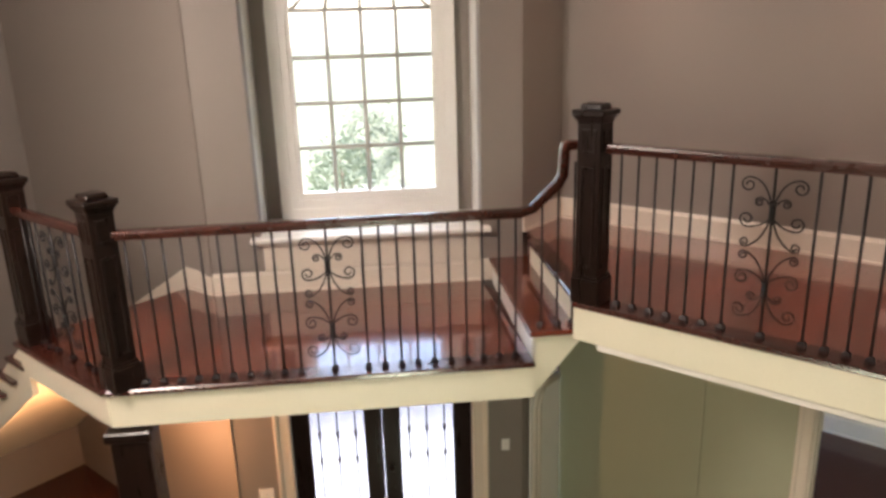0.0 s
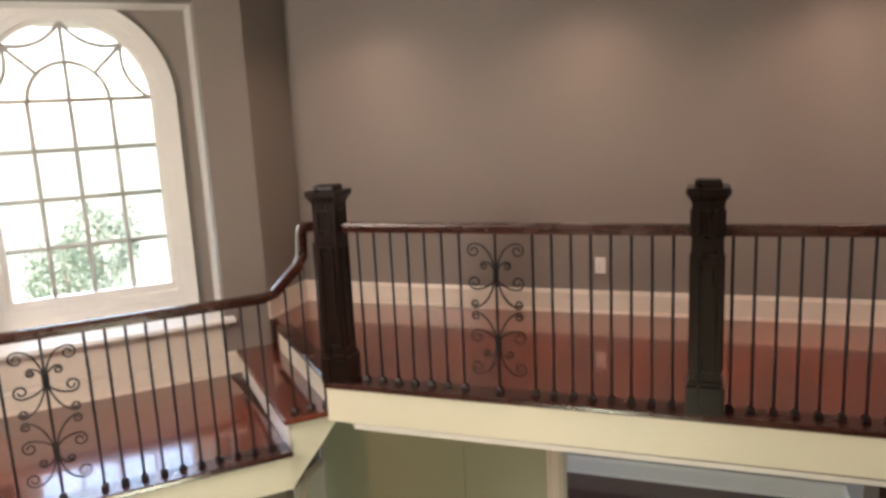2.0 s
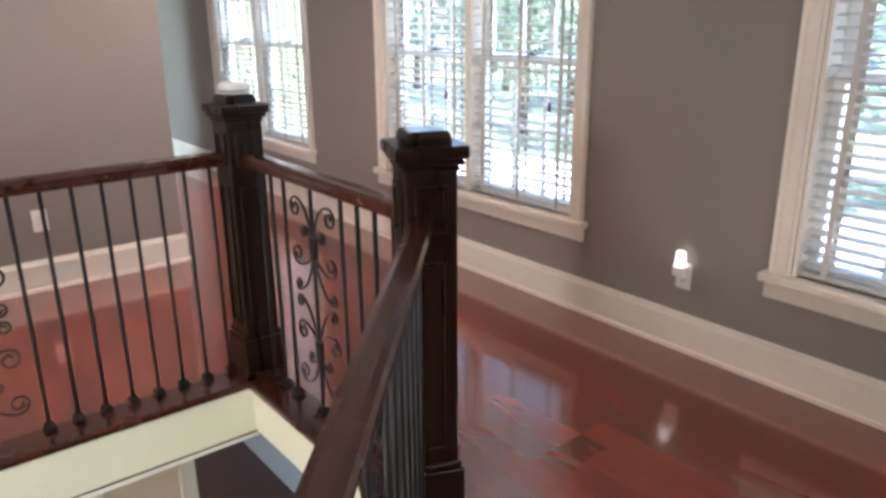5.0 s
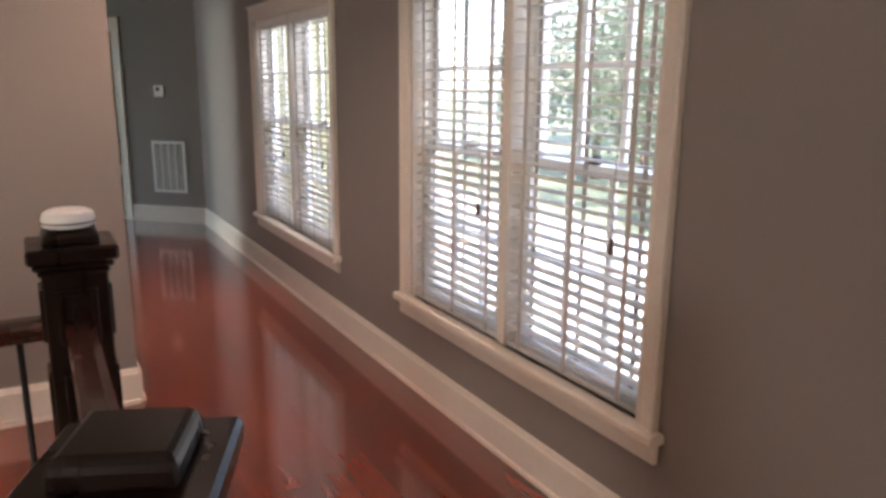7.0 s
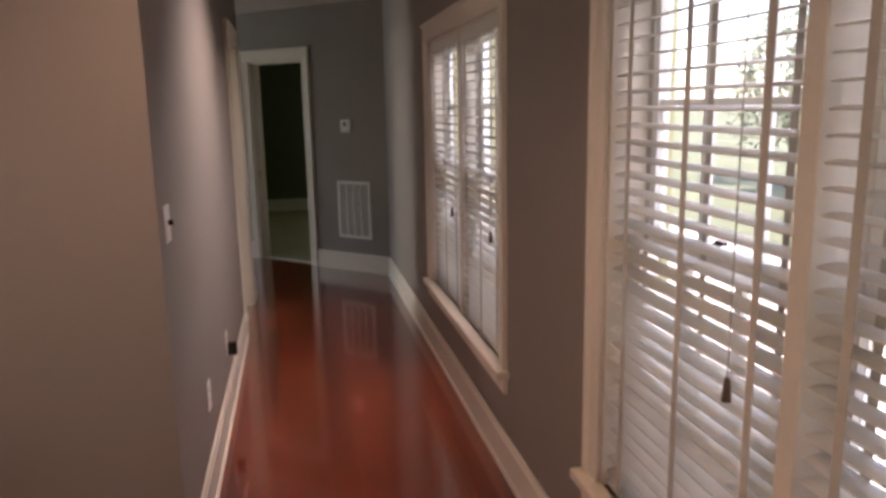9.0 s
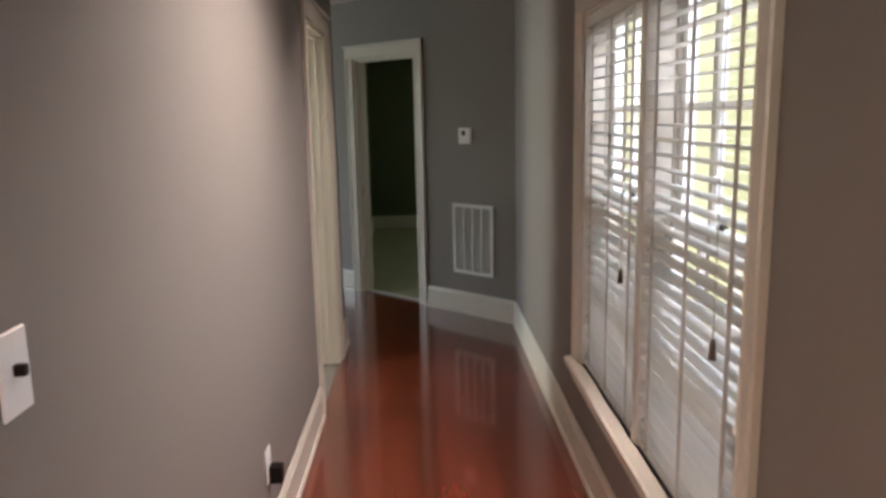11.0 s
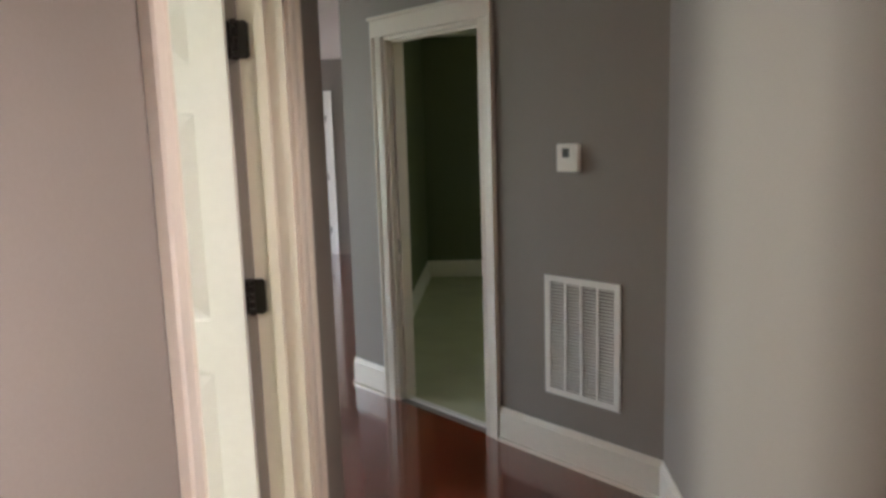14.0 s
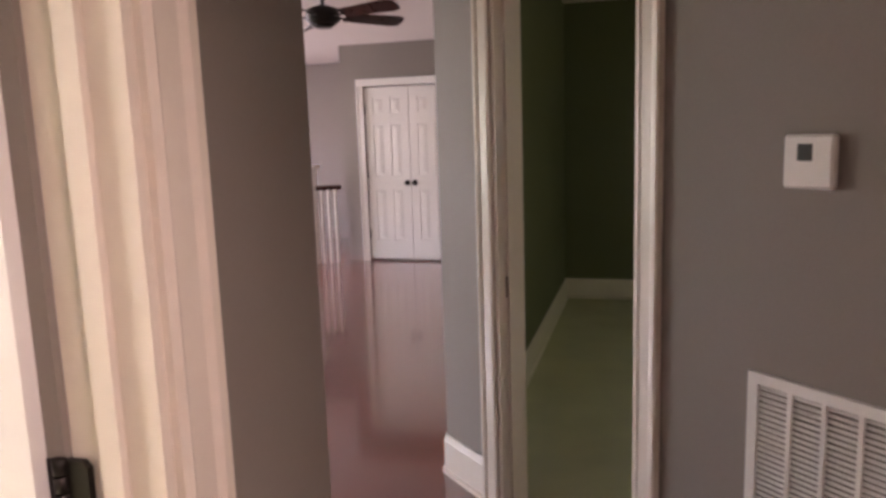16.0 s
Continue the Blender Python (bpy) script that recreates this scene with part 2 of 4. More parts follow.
def frame_of(p, q):
    """A local frame: x along p to q, y to the left of it, z up."""
    d = (Vector((*q, 0)) - Vector((*p, 0)))
    return Matrix.Translation((*p, 0)) @ Matrix.Rotation(math.atan2(d.y, d.x), 4, 'Z'), d.length


def wall(name, p, q, z0, z1, thick=0.14, holes=(), material=None, label="greige painted plaster wall"):
    """A wall whose face runs from p to q; its body lies to the left of that way. holes: (s0, s1, z0, z1)."""
    m, length = frame_of(p, q)
    bm = bmesh.new()
    cuts = sorted({0, length, *[h[0] for h in holes], *[h[1] for h in holes]})
    for a, b in zip(cuts, cuts[1:]):
        spans = [(z0, z1)]
        for h in holes:
            if h[0] < (a + b) / 2 < h[1]:
                spans = [s for lo, hi in spans for s in ((lo, min(hi, h[2])), (max(lo, h[3]), hi)) if s[1] - s[0] > 1e-4]
        for lo, hi in spans:
            box(bm, a, 0, lo, b, thick, hi, m)
    return structure(part(name, bm, material or WALL), label, "wall")


BASE_PROF = [(0, 0), (0, 0.175), (0.006, 0.175), (0.009, 0.165), (0.012, 0.155), (0.016, 0.148), (0.016, 0.022), (0.026, 0.018), (0.026, 0)]


def baseboard(p, q, z=0.0, z_end=None, tall=1.0):
    """A moulded skirting along a wall face from p to q; the room lies to the right of that way."""
    bm = bmesh.new()
    extrude_profile(bm, [(a + 0.001, b * tall) for a, b in BASE_PROF], (*p, z), (*q, z if z_end is None else z_end))
    return structure(part("baseboard", bm, TRIM), "tall cream painted baseboard with moulded top", "baseboard")


CAS_PROF = [(0, 0), (0, 0.012), (0.012, 0.018), (0.02, 0.014), (0.06, 0.016), (0.07, 0.024), (0.085, 0.026), (0.09, 0.020), (0.09, 0)]


def casing(m, s0, s1, z0, z1, parent, width=0.09, cap=True, material=None):
    """Moulded trim round an opening s0..s1 of a wall; the wall's face is y = 0 of m and the room at y < 0."""
    k = width / 0.09
    for name, x, sgn in (("side_casing", s0, -1), ("side_casing", s1, 1)):
        bm = bmesh.new()
        lo = [bm.verts.new(m @ Vector((x + sgn * a * k, -0.001 - b, z0))) for a, b in CAS_PROF]
        hi = [bm.verts.new(m @ Vector((x + sgn * a * k, -0.001 - b, z1))) for a, b in CAS_PROF]
        n = len(lo)
        for i in range(n):
            bm.faces.new((lo[i], lo[(i + 1) % n], hi[(i + 1) % n], hi[i]))
        bm.faces.new(lo)
        bm.faces.new(hi[::-1])
        part(name, bm, material or TRIM, parent)
    bm = bmesh.new()
    box(bm, s0 - width, -0.026, z1, s1 + width, -0.001, z1 + width, m)
    if cap:
        box(bm, s0 - width - 0.012, -0.036, z1 + width, s1 + width + 0.012, -0.001, z1 + width + 0.018, m)
    part("head_casing", bm, material or TRIM, parent, bevel=0.003)


# ---- structure: upper floor slabs ----
NY = -1.71          # gallery edge
BX = -1.585          # edge beside the short rail
D0 = 1.27           # near edge of the void: x - y
STEP_A = Vector((-5.83, -1.845, 0))
U = Vector((-0.7071, 0.7071, 0))     # along the risers, towards the wall
V = Vector((0.7071, 0.7071, 0))      # up the two steps
STEP_B = STEP_A + V * 0.27


def to2(v):
    return (v.x, v.y)


GALLERY = [(-5.561, NY + 0.02), (BX, NY), (BX, 0), (-6.74, 0), (-6.74, -0.511)]
EAST = [(BX, -2.86), (0, -2.86), (0, 0), (BX, 0)]
SOUTH_E = [(-6.2, -7.5), (0, -7.5), (0, -2.86), (BX, -2.86), (-2.92, -4.19), (-4.97, -6.24)]
HALL = [(-1.24, 0), (0, 0), (0, 4.48), (-1.24, 4.48)]
PASS = [(-1.24, 4.48), (0, 4.48), (-1.53, 5.95), (-1.42, 4.14), (-1.24, 4.14)]
BIG = [(-7.5, 4.14), (-1.42, 4.14), (-1.53, 5.95), (-1.53, 11.15), (-4.16, 11.15), (-4.16, 13.0), (-7.5, 13.0)]
LAND = [(-5.83, -1.845), (-6.74, -0.94), (-6.99, -0.82), (-8.454, -2.30), (-8.80, -2.33), (-8.80, -3.60), (-7.60, -3.60)]


def slab(name, poly, z1, z0, material, label):
    bm = bmesh.new()
    prism(bm, poly, z0, z1)
    return structure(part(name, bm, material), label, "floor")


SLAB = -0.03
floor_gallery = slab("floor_gallery", GALLERY, SLAB + 0.012, -0.25, SUBFLOOR, "red cherry plank floor of the gallery")
floor_east = slab("floor_east", EAST, SLAB + 0.012, -0.25, SUBFLOOR, "red cherry plank floor beside the windows")
floor_south = slab("floor_south", SOUTH_E, SLAB + 0.012, -0.25, SUBFLOOR, "red cherry plank floor by the balustrade")
floor_hall = slab("floor_hall", HALL, SLAB + 0.012, -0.25, SUBFLOOR, "red cherry plank floor of the hallway")
floor_pass = slab("floor_passage", PASS, SLAB + 0.012, -0.25, SUBFLOOR, "red cherry plank floor of the passage")
floor_big = slab("floor_big_room", BIG, SLAB + 0.012, -0.25, SUBFLOOR, "red cherry plank floor of the big room")
floor_land = slab("floor_landing", LAND, -0.38 + SLAB + 0.012, -0.63, SUBFLOOR, "red cherry plank floor of the stair landing")
ground_floor = slab("floor_ground", [(-14, -9), (2, -9), (2, 8), (-14, 8)], GROUND, GROUND - 0.1, FLOOR_DARK, "dark hardwood ground floor")

# ---- structure: walls ----
W_Z0, W_Z1 = 0.47, 1.95
WINDOWS = ((0.63, 2.23), (-2.00, -0.42), (-4.77, -3.12))
# the window wall runs with the room on its right: from +y to -y
wall("wall_windows", (0, 4.48), (0, -7.5), -0.3, CEIL, 0.16, [(4.48 - b, 4.48 - a, W_Z0, W_Z1) for a, b in WINDOWS])
wall("wall_gallery", (-6.74, 0), (-1.24, 0), -0.3, CEIL, 0.12)
DOOR_Y = (2.91, 3.71)
wall("wall_hall", (-1.24, 0.12), (-1.24, 4.14), -0.3, CEIL, 0.13, [(DOOR_Y[0] - 0.12, DOOR_Y[1] - 0.12, -0.01, 2.04)])
wall("wall_hall_end", (-1.37, 4.14), (-4.7, 4.14), -0.3, CEIL, 0.12)
wall("wall_side_room", (-4.55, 0.1), (-4.55, 4.1), -0.3, CEIL, 0.14, [(2.0, 3.4, 0.6, 2.0)])
# unseen wall added close behind the open door, keeps its hinge gap dark
wall("side_room_light_block", (-1.37, 3.80), (-4.5, 3.80), -0.3, CEIL, 0.12)
slab_side = bmesh.new()
box(slab_side, -4.6, 0.1, -0.25, -1.37, 4.04, -0.002)
structure(part("floor_side_room", slab_side, CARPET), "pale carpet of the side room", "carpet")
DIAG_M, DIAG_L = frame_of((-1.53, 5.95), (0, 4.48))
DO = (DIAG_L - 1.72, DIAG_L - 0.99)
wall("wall_diagonal", (-1.53, 5.95), (0, 4.48), -0.3, CEIL, 0.12, [(DO[0], DO[1], -0.01, 2.04)])
wall("wall_dark_left", (-1.53, 11.15), (-1.53, 5.95), -0.3, CEIL, 0.14)
wall("wall_dark_back", (-1.46, 9.45), (2.5, 9.45), -0.3, CEIL, 0.14, material=OLIVE, label="wall of the dark room, dim green light in its olive colour")
wall("wall_dark_right", (2.64, 9.45), (2.64, 4.34), -0.3, CEIL, 0.14, material=OLIVE, label="wall of the dark room, dim green light in its olive colour")
wall("wall_dark_front", (2.7, 4.48), (0.16, 4.48), -0.3, CEIL, 0.14, material=OLIVE, label="wall of the dark room, dim green light in its olive colour")
wall("wall_big_back", (-4.155, 11.15), (-1.5, 11.15), -0.3, CEIL, 0.14, [(0.275, 1.355, -0.01, 2.04)])
wall("wall_big_step", (-4.16, 13.0), (-4.16, 11.16), -0.3, CEIL, 0.14)
wall("wall_big_far", (-8.0, 13.0), (-4.0, 13.0), -0.3, CEIL, 0.14)
wall("wall_big_west", (-7.5, 4.14), (-7.5, 13.1), -0.3, CEIL, 0.14, [(1.5, 3.3, 0.5, 2.1), (5.0, 6.8, 0.5, 2.1)])
wall("wall_back", (0, -7.5), (-11.5, -7.5), GROUND, CEIL, 0.14)
wall("wall_west", (-11.5, -7.6), (-11.5, -2.2), GROUND, CEIL, 0.14)
# bay
BAY_L, BAY_R = (-8.454, -2.294), (-6.74, -0.58)
BAY_M, BAY_LEN = frame_of(BAY_L, BAY_R)
BC = 1.24                        # the window's centre along the wall
wall("wall_bay", BAY_L, BAY_R, -0.42, CEIL, 0.16, [(BC - 0.86, BC + 0.86, 0.06, 2.36)])
wall("wall_bay_right", BAY_R, (-6.74, 0), -0.42, CEIL, 0.12)
wall("wall_stair", (-11.7, -2.31), (-8.454, -2.31), GROUND, CEIL, 0.14)
# ground floor
DOOR_S = (0.47, 1.99)
wall("wall_entry", BAY_L, BAY_R, GROUND, -0.42, 0.16, [(DOOR_S[0], DOOR_S[1], GROUND - 0.01, GROUND + 2.42)])
wall("wall_entry_right", BAY_R, (-6.74, 0), GROUND, -0.42, 0.12)
wall("wall_ground_north", (-6.72, 0), (-5.40, 0), GROUND, -0.25, 0.2, material=SAGE, label="plaster wall, sage paint with a green light cast in it")
wall("wall_ground_north_2", (-5.40, 0.012), (0, 0.012), GROUND, -0.25, 0.14, [(0.80, 3.37, GROUND - 0.01, GROUND + 2.5), (3.37, 5.0, GROUND - 0.01, -0.2)], material=SAGE, label="plaster wall, sage paint with a green light cast in it")
wall("wall_ground_pier", (-2.03, 0.012), (-1.35, 0.012), GROUND, -0.25, 0.14, material=PEACH, label="pale peach painted plaster wall")
wall("wall_ground_head", (-1.35, 0.012), (-0.40, 0.012), GROUND + 2.1, -0.25, 0.14, material=SAGE, label="plaster wall, sage paint with a green light cast in it")
wall("wall_ground_back", (-9, 3.31), (-2.03, 3.31), GROUND, -0.25, 0.14)
wall("wall_ground_side", (-2.03, 3.31), (-2.03, 2.42), GROUND, -0.25, 0.14)
wall("wall_ground_east", (0.0, 7.9), (0.0, -7.5), GROUND, -0.25, 0.14)
wall("wall_ground_far", (-2, 7.9), (0, 7.9), GROUND, -0.25, 0.14)
for p, q in (((-6.74, 0), (-1.24, 0)), ((-1.24, 0), (-1.24, DOOR_Y[0] - 0.09)), ((-1.24, DOOR_Y[1] + 0.09), (-1.24, 4.14)), ((-1.24, 4.14), (-1.6, 4.14)), ((0, 4.48), (0, -7.5))):
    baseboard(p, q)


def on(m, s, n=0.0):
    v = m @ Vector((s, n, 0))
    return (v.x, v.y)


baseboard(on(DIAG_M, DO[1] + 0.09), on(DIAG_M, DIAG_L))
baseboard((-1.53, 5.95), on(DIAG_M, DO[0] - 0.09))
baseboard((-1.53, 11.15), (-1.53, 5.95))
baseboard((-1.39, 9.45), (2.5, 9.45))
baseboard((-1.384, 6.02), (-1.384, 9.45))
baseboard(BAY_L, BAY_R, -0.38)
baseboard((-8.80, -2.31), BAY_L, -0.38)
baseboard((-11.5, -2.31), (-8.80, -2.31), -0.38 - 2.7 * 0.55, -0.38)
baseboard(BAY_R, (-6.74, 0), 0)
baseboard((-9, 3.31), (-2.03, 3.31), GROUND, tall=1.3)
baseboard((-2.03, 3.31), (-2.03, 2.42), GROUND, tall=1.3)

# ceilings
bm = bmesh.new()
box(bm, -11.7, -7.7, CEIL, 0.2, 4.6, CEIL + 0.1)
structure(part("ceiling", bm, CEILING), "plain off-white painted ceiling", "ceiling")
bm = bmesh.new()
box(bm, -8.2, 4.6, CEIL, 2.9, 13.3, CEIL + 0.1)
structure(part("ceiling_rear", bm, CEILING), "plain off-white painted ceiling", "ceiling")
bm = bmesh.new()
prism(bm, [(-5.5, -1.66), (-1.53, -1.66), (-1.53, -2.90), (-2.90, -4.26), (-4.95, -6.31), (-4.9, -7.5), (0.1, -7.5), (0.1, 0), (-6.72, 0)], -0.30, -0.26)
structure(part("ceiling_below", bm, CEILING), "plain ceiling under the gallery", "ceiling")
# thin sheet added over wall_dark_left to give it the dimmed colour
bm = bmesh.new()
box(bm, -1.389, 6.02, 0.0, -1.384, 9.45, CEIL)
structure(part("wall_dark_side", bm, OLIVE), "wall of the dark room, dim green light in its olive colour", "wall")
# dark room carpet
bm = bmesh.new()
prism(bm, [on(DIAG_M, 0.02, 0.07), on(DIAG_M, DIAG_L, 0.07), (2.6, 4.5), (2.6, 9.45), (-1.39, 9.45)], -0.25, -0.004)
structure(part("floor_carpet", bm, CARPET), "pale beige carpet in the dark room", "carpet")

# ---- edges of the upper floor: fascia, nosing, steps ----


def fascia(p, q, z1, z0, name="fascia", thick=0.02):
    """A painted board under the floor's edge; the void lies to the right of p to q."""
    m, length = frame_of(p, q)
    bm = bmesh.new()
    box(bm, 0, -thick, z0, length, 0.0, z1 - 0.03, m)
    ob = structure(part(name, bm, FASCIA), "cream painted fascia board below the floor edge", "trim")
    bm = bmesh.new()
    box(bm, -0.005, -thick - 0.03, z1 - 0.03, length + 0.005, 0.11, z1 + 0.004, m)
    structure(part("nosing", bm, RAILWOOD, bevel=0.008), "dark red wood nosing along the floor edge", "trim")
    return ob


fascia((STEP_B.x, NY + 0.02), (BX, NY + 0.02), 0, -0.24)
fascia((BX, NY + 0.02), (BX, -2.86), 0, -0.24)
fascia((BX, -2.86), (-2.92, -4.19), 0, -0.24)
fascia((-2.92, -4.19), (-4.97, -6.24), 0, -0.24)
fascia((-7.60, -3.60), to2(STEP_A), -0.38, -0.62)
fascia((-8.80, -3.60), (-7.60, -3.60), -0.38, -0.62)
# sloping end of the board below the two steps
bm = bmesh.new()
m, _ = frame_of(to2(STEP_A), to2(STEP_B))
for poly in ([(0, -0.62), (0.0, -0.22), (0.285, -0.22), (0.285, -0.03), (0.31, -0.03), (0.31, -0.24)],):
    lo = [bm.verts.new(m @ Vector((x, 0.0, z))) for x, z in poly]
    hi = [bm.verts.new(m @ Vector((x, 0.05, z))) for x, z in poly]
    for i in range(len(poly)):
        bm.faces.new((lo[i], lo[(i + 1) % len(poly)], hi[(i + 1) % len(poly)], hi[i]))
    bm.faces.new(lo[::-1])
    bm.faces.new(hi)
structure(part("stair_stringer", bm, FASCIA), "cream painted stringer under the two steps", "trim")
steps = tagged(new("stair_steps"), "two short cherry wood steps with white risers", "stairs")
for i in range(2):
    o = STEP_A + V * (0.27 * i)
    mm = Matrix.Translation(o) @ Matrix.Rotation(math.atan2(U.y, U.x), 4, 'Z')
    run = 1.49 if i == 0 else 1.32
    z = -0.38 + 0.19 * i
    bm = bmesh.new()
    box(bm, 0.0, -0.02, z - 0.02, run, 0.0, z + 0.19 - 0.03, mm)
    part("riser", bm, WHITE, steps)
    bm = bmesh.new()
    if i == 0:
        box(bm, -0.035, -0.30, z + 0.16, run, 0.03, z + 0.194, mm)
        part("tread", bm, FLOOR, steps, bevel=0.008)
    else:
        box(bm, -0.02, -0.10, z + 0.16, run, 0.03, z + 0.194, mm)
        part("tread_nosing", bm, RAILWOOD, steps, bevel=0.008)
bm = bmesh.new()
mm = Matrix.Translation(STEP_A) @ Matrix.Rotation(math.atan2(U.y, U.x), 4, 'Z')
under = [(-0.02, -0.60), (-0.02, -0.23), (-0.26, -0.23), (-0.26, -0.06), (-0.30, -0.06), (-0.30, -0.25)]
ends = [[bm.verts.new(mm @ Vector((x, y, z))) for y, z in under] for x in (0.052, 1.3)]
for k in range(6):
    bm.faces.new((ends[0][k], ends[0][(k + 1) % 6], ends[1][(k + 1) % 6], ends[1][k]))
bm.faces.new(ends[0][::-1])
bm.faces.new(ends[1])
part("step_core", bm, FASCIA, steps)

# stair flight going down from the landing
flight = tagged(new("stair_flight"), "white stringered stair flight with dark wood treads", "stairs")
for i in range(13):
    x = -8.80 - 0.27 * i
    z = -0.38 - 0.19 * (i + 1)
    bm = bmesh.new()
    box(bm, x - 0.29, -3.63, z - 0.03, x + 0.02, -2.31, z)
    part("tread", bm, RAILWOOD, flight, bevel=0.006)
    bm = bmesh.new()
    box(bm, x - 0.02, -3.59, z, x, -2.31, z + 0.16)
    part("riser", bm, WHITE, flight)
bm = bmesh.new()
x1 = -8.80 - 0.27 * 13
z1 = -0.38 - 0.19 * 13
poly = [(-8.80, -0.41), (-8.80, -0.80), (x1, z1 - 0.28), (x1, z1 + 0.02)]
lo = [bm.verts.new((x, -3.59, z)) for x, z in poly]
hi = [bm.verts.new((x, -3.55, z)) for x, z in poly]
for i in range(4):
    bm.faces.new((lo[i], lo[(i + 1) % 4], hi[(i + 1) % 4], hi[i]))
bm.faces.new(lo[::-1])
bm.faces.new(hi)
part("stringer", bm, FASCIA, flight)
bm = bmesh.new()
poly = [(-8.802, -0.66), (-8.802, -0.70), (x1, z1 - 0.25), (x1, z1 - 0.21)]
lo = [bm.verts.new((x, -3.549, z)) for x, z in poly]
hi = [bm.verts.new((x, -2.312, z)) for x, z in poly]
for i in range(4):
    bm.faces.new((lo[i], lo[(i + 1) % 4], hi[(i + 1) % 4], hi[i]))
bm.faces.new(lo[::-1])
bm.faces.new(hi)
part("soffit", bm, FASCIA, flight)

# ---- balustrades ----
POST_H = 1.08


def newel_meshes():
    """One box newel: moulded base, shaft, raised panel frames on all faces, cap."""
    w = 0.072
    out = {}
    bm = bmesh.new()
    box(bm, -w, -w, 0, w, w, POST_H)
    out["shaft"] = mesh_of("newel_shaft", bm, DARKWOOD, 0.004)
    bm = bmesh.new()
    box(bm, -w - 0.016, -w - 0.016, 0, w + 0.016, w + 0.016, 0.15)
    box(bm, -w - 0.008, -w - 0.008, 0.15, w + 0.008, w + 0.008, 0.172)
    out["base"] = mesh_of("newel_base", bm, DARKWOOD, 0.004)
    for key, z0, z1 in (("upper_panel", 0.88, 1.01), ("lower_panel", 0.22, 0.80)):
        bm = bmesh.new()
        a, t, d = 0.045, 0.013, 0.008
        box(bm, -a, -w - d, z0, -a + t, -w + 0.002, z1)
        box(bm, a - t, -w - d, z0, a, -w + 0.002, z1)
        box(bm, -a + t, -w - d, z0, a - t, -w + 0.002, z0 + t)
        box(bm, -a + t, -w - d, z1 - t, a - t, -w + 0.002, z1)
        out[key] = mesh_of("newel_" + key, bm, DARKWOOD, 0.002)
    for key, hw, z0, z1 in (("neck_moulding", 0.078, 1.045, 1.063), ("cap_moulding", 0.088, 1.063, 1.080), ("cap", 0.099, 1.080, 1.116)):
        bm = bmesh.new()
        box(bm, -hw, -hw, z0, hw, hw, z1)
        out[key] = mesh_of("newel_" + key, bm, DARKWOOD, 0.006)
    bm = bmesh.new()
    lo = [bm.verts.new((sx * 0.063, sy * 0.063, 1.116)) for sx, sy in ((-1, -1), (1, -1), (1, 1), (-1, 1))]
    mi = [bm.verts.new((sx * 0.061, sy * 0.061, 1.138)) for sx, sy in ((-1, -1), (1, -1), (1, 1), (-1, 1))]
    hi = [bm.verts.new((sx * 0.053, sy * 0.053, 1.150)) for sx, sy in ((-1, -1), (1, -1), (1, 1), (-1, 1))]
    for a, b in ((lo, mi), (mi, hi)):
        for k in range(4):
            bm.faces.new((a[k], a[(k + 1) % 4], b[(k + 1) % 4], b[k]))
    bm.faces.new(lo[::-1])
    bm.faces.new(hi)
    out["cap_top"] = mesh_of("newel_cap_top", bm, DARKWOOD, 0.004)
    return out


NEWEL = newel_meshes()


def newel(x, y, z=0.0, turn=0.0, label="espresso stained box newel post with panelled faces"):
    e = tagged(new("newel_post"), label, "newel post", "newel posts")
    e.matrix_world = pose(x, y, z, 0, 0, turn)
    for k, me in NEWEL.items():
        for turns in range(4 if k.endswith("_panel") else 1):
            ob = new(k, me)
            ob.parent = e
            ob.rotation_euler = (0, 0, turns * math.pi / 2)
    return e


S_P, M_P, A_P, B_P, C_P = (-5.565, -1.645), (-3.555, -1.645), (-1.518, -1.595), (-1.522, -2.805), (-2.862, -4.248)
C2_P = (-4.92, -6.265)
L_P, L2_P = (-7.56, -3.53), (-8.70, -3.53)
for p, tr in ((S_P, 0), (M_P, 0), (A_P, 0), (B_P, -22.5)):
    newel(*p, 0, tr)
newel(*C_P, 0, 45, "espresso stained box newel post at a straight balustrade")
newel(*C2_P, 0, 45)
newel(*L_P, -0.38, 0, "espresso stained box newel post at the landing corner")
newel(*L2_P, -0.38, 0, "espresso stained box newel post at the stair head")

RAIL_PROF = [(-0.022, -0.055), (0.022, -0.055), (0.024, -0.04), (0.031, -0.034), (0.033, -0.018), (0.028, -0.004), (0.014, 0.0), (-0.014, 0.0), (-0.028, -0.004), (-0.033, -0.018), (-0.031, -0.034), (-0.024, -0.04)]
bm = bmesh.new()
tube(bm, [(0, 0, 0), (0, 0, 0.885)], 0.0075, 6)
ROD = mesh_of("baluster_rod", bm, IRON)
bm = bmesh.new()
for z0, z1, a, b in ((0, 0.018, 0.020, 0.020), (0.018, 0.034, 0.020, 0.011)):
    lo = [bm.verts.new((sx * a, sy * a, z0)) for sx, sy in ((-1, -1), (1, -1), (1, 1), (-1, 1))]
    hi = [bm.verts.new((sx * b, sy * b, z1)) for sx, sy in ((-1, -1), (1, -1), (1, 1), (-1, 1))]
    for k in range(4):
        bm.faces.new((lo[k], lo[(k + 1) % 4], hi[(k + 1) % 4], hi[k]))
    bm.faces.new(lo[::-1])
    bm.faces.new(hi)
SHOE = mesh_of("baluster_shoe", bm, IRON)


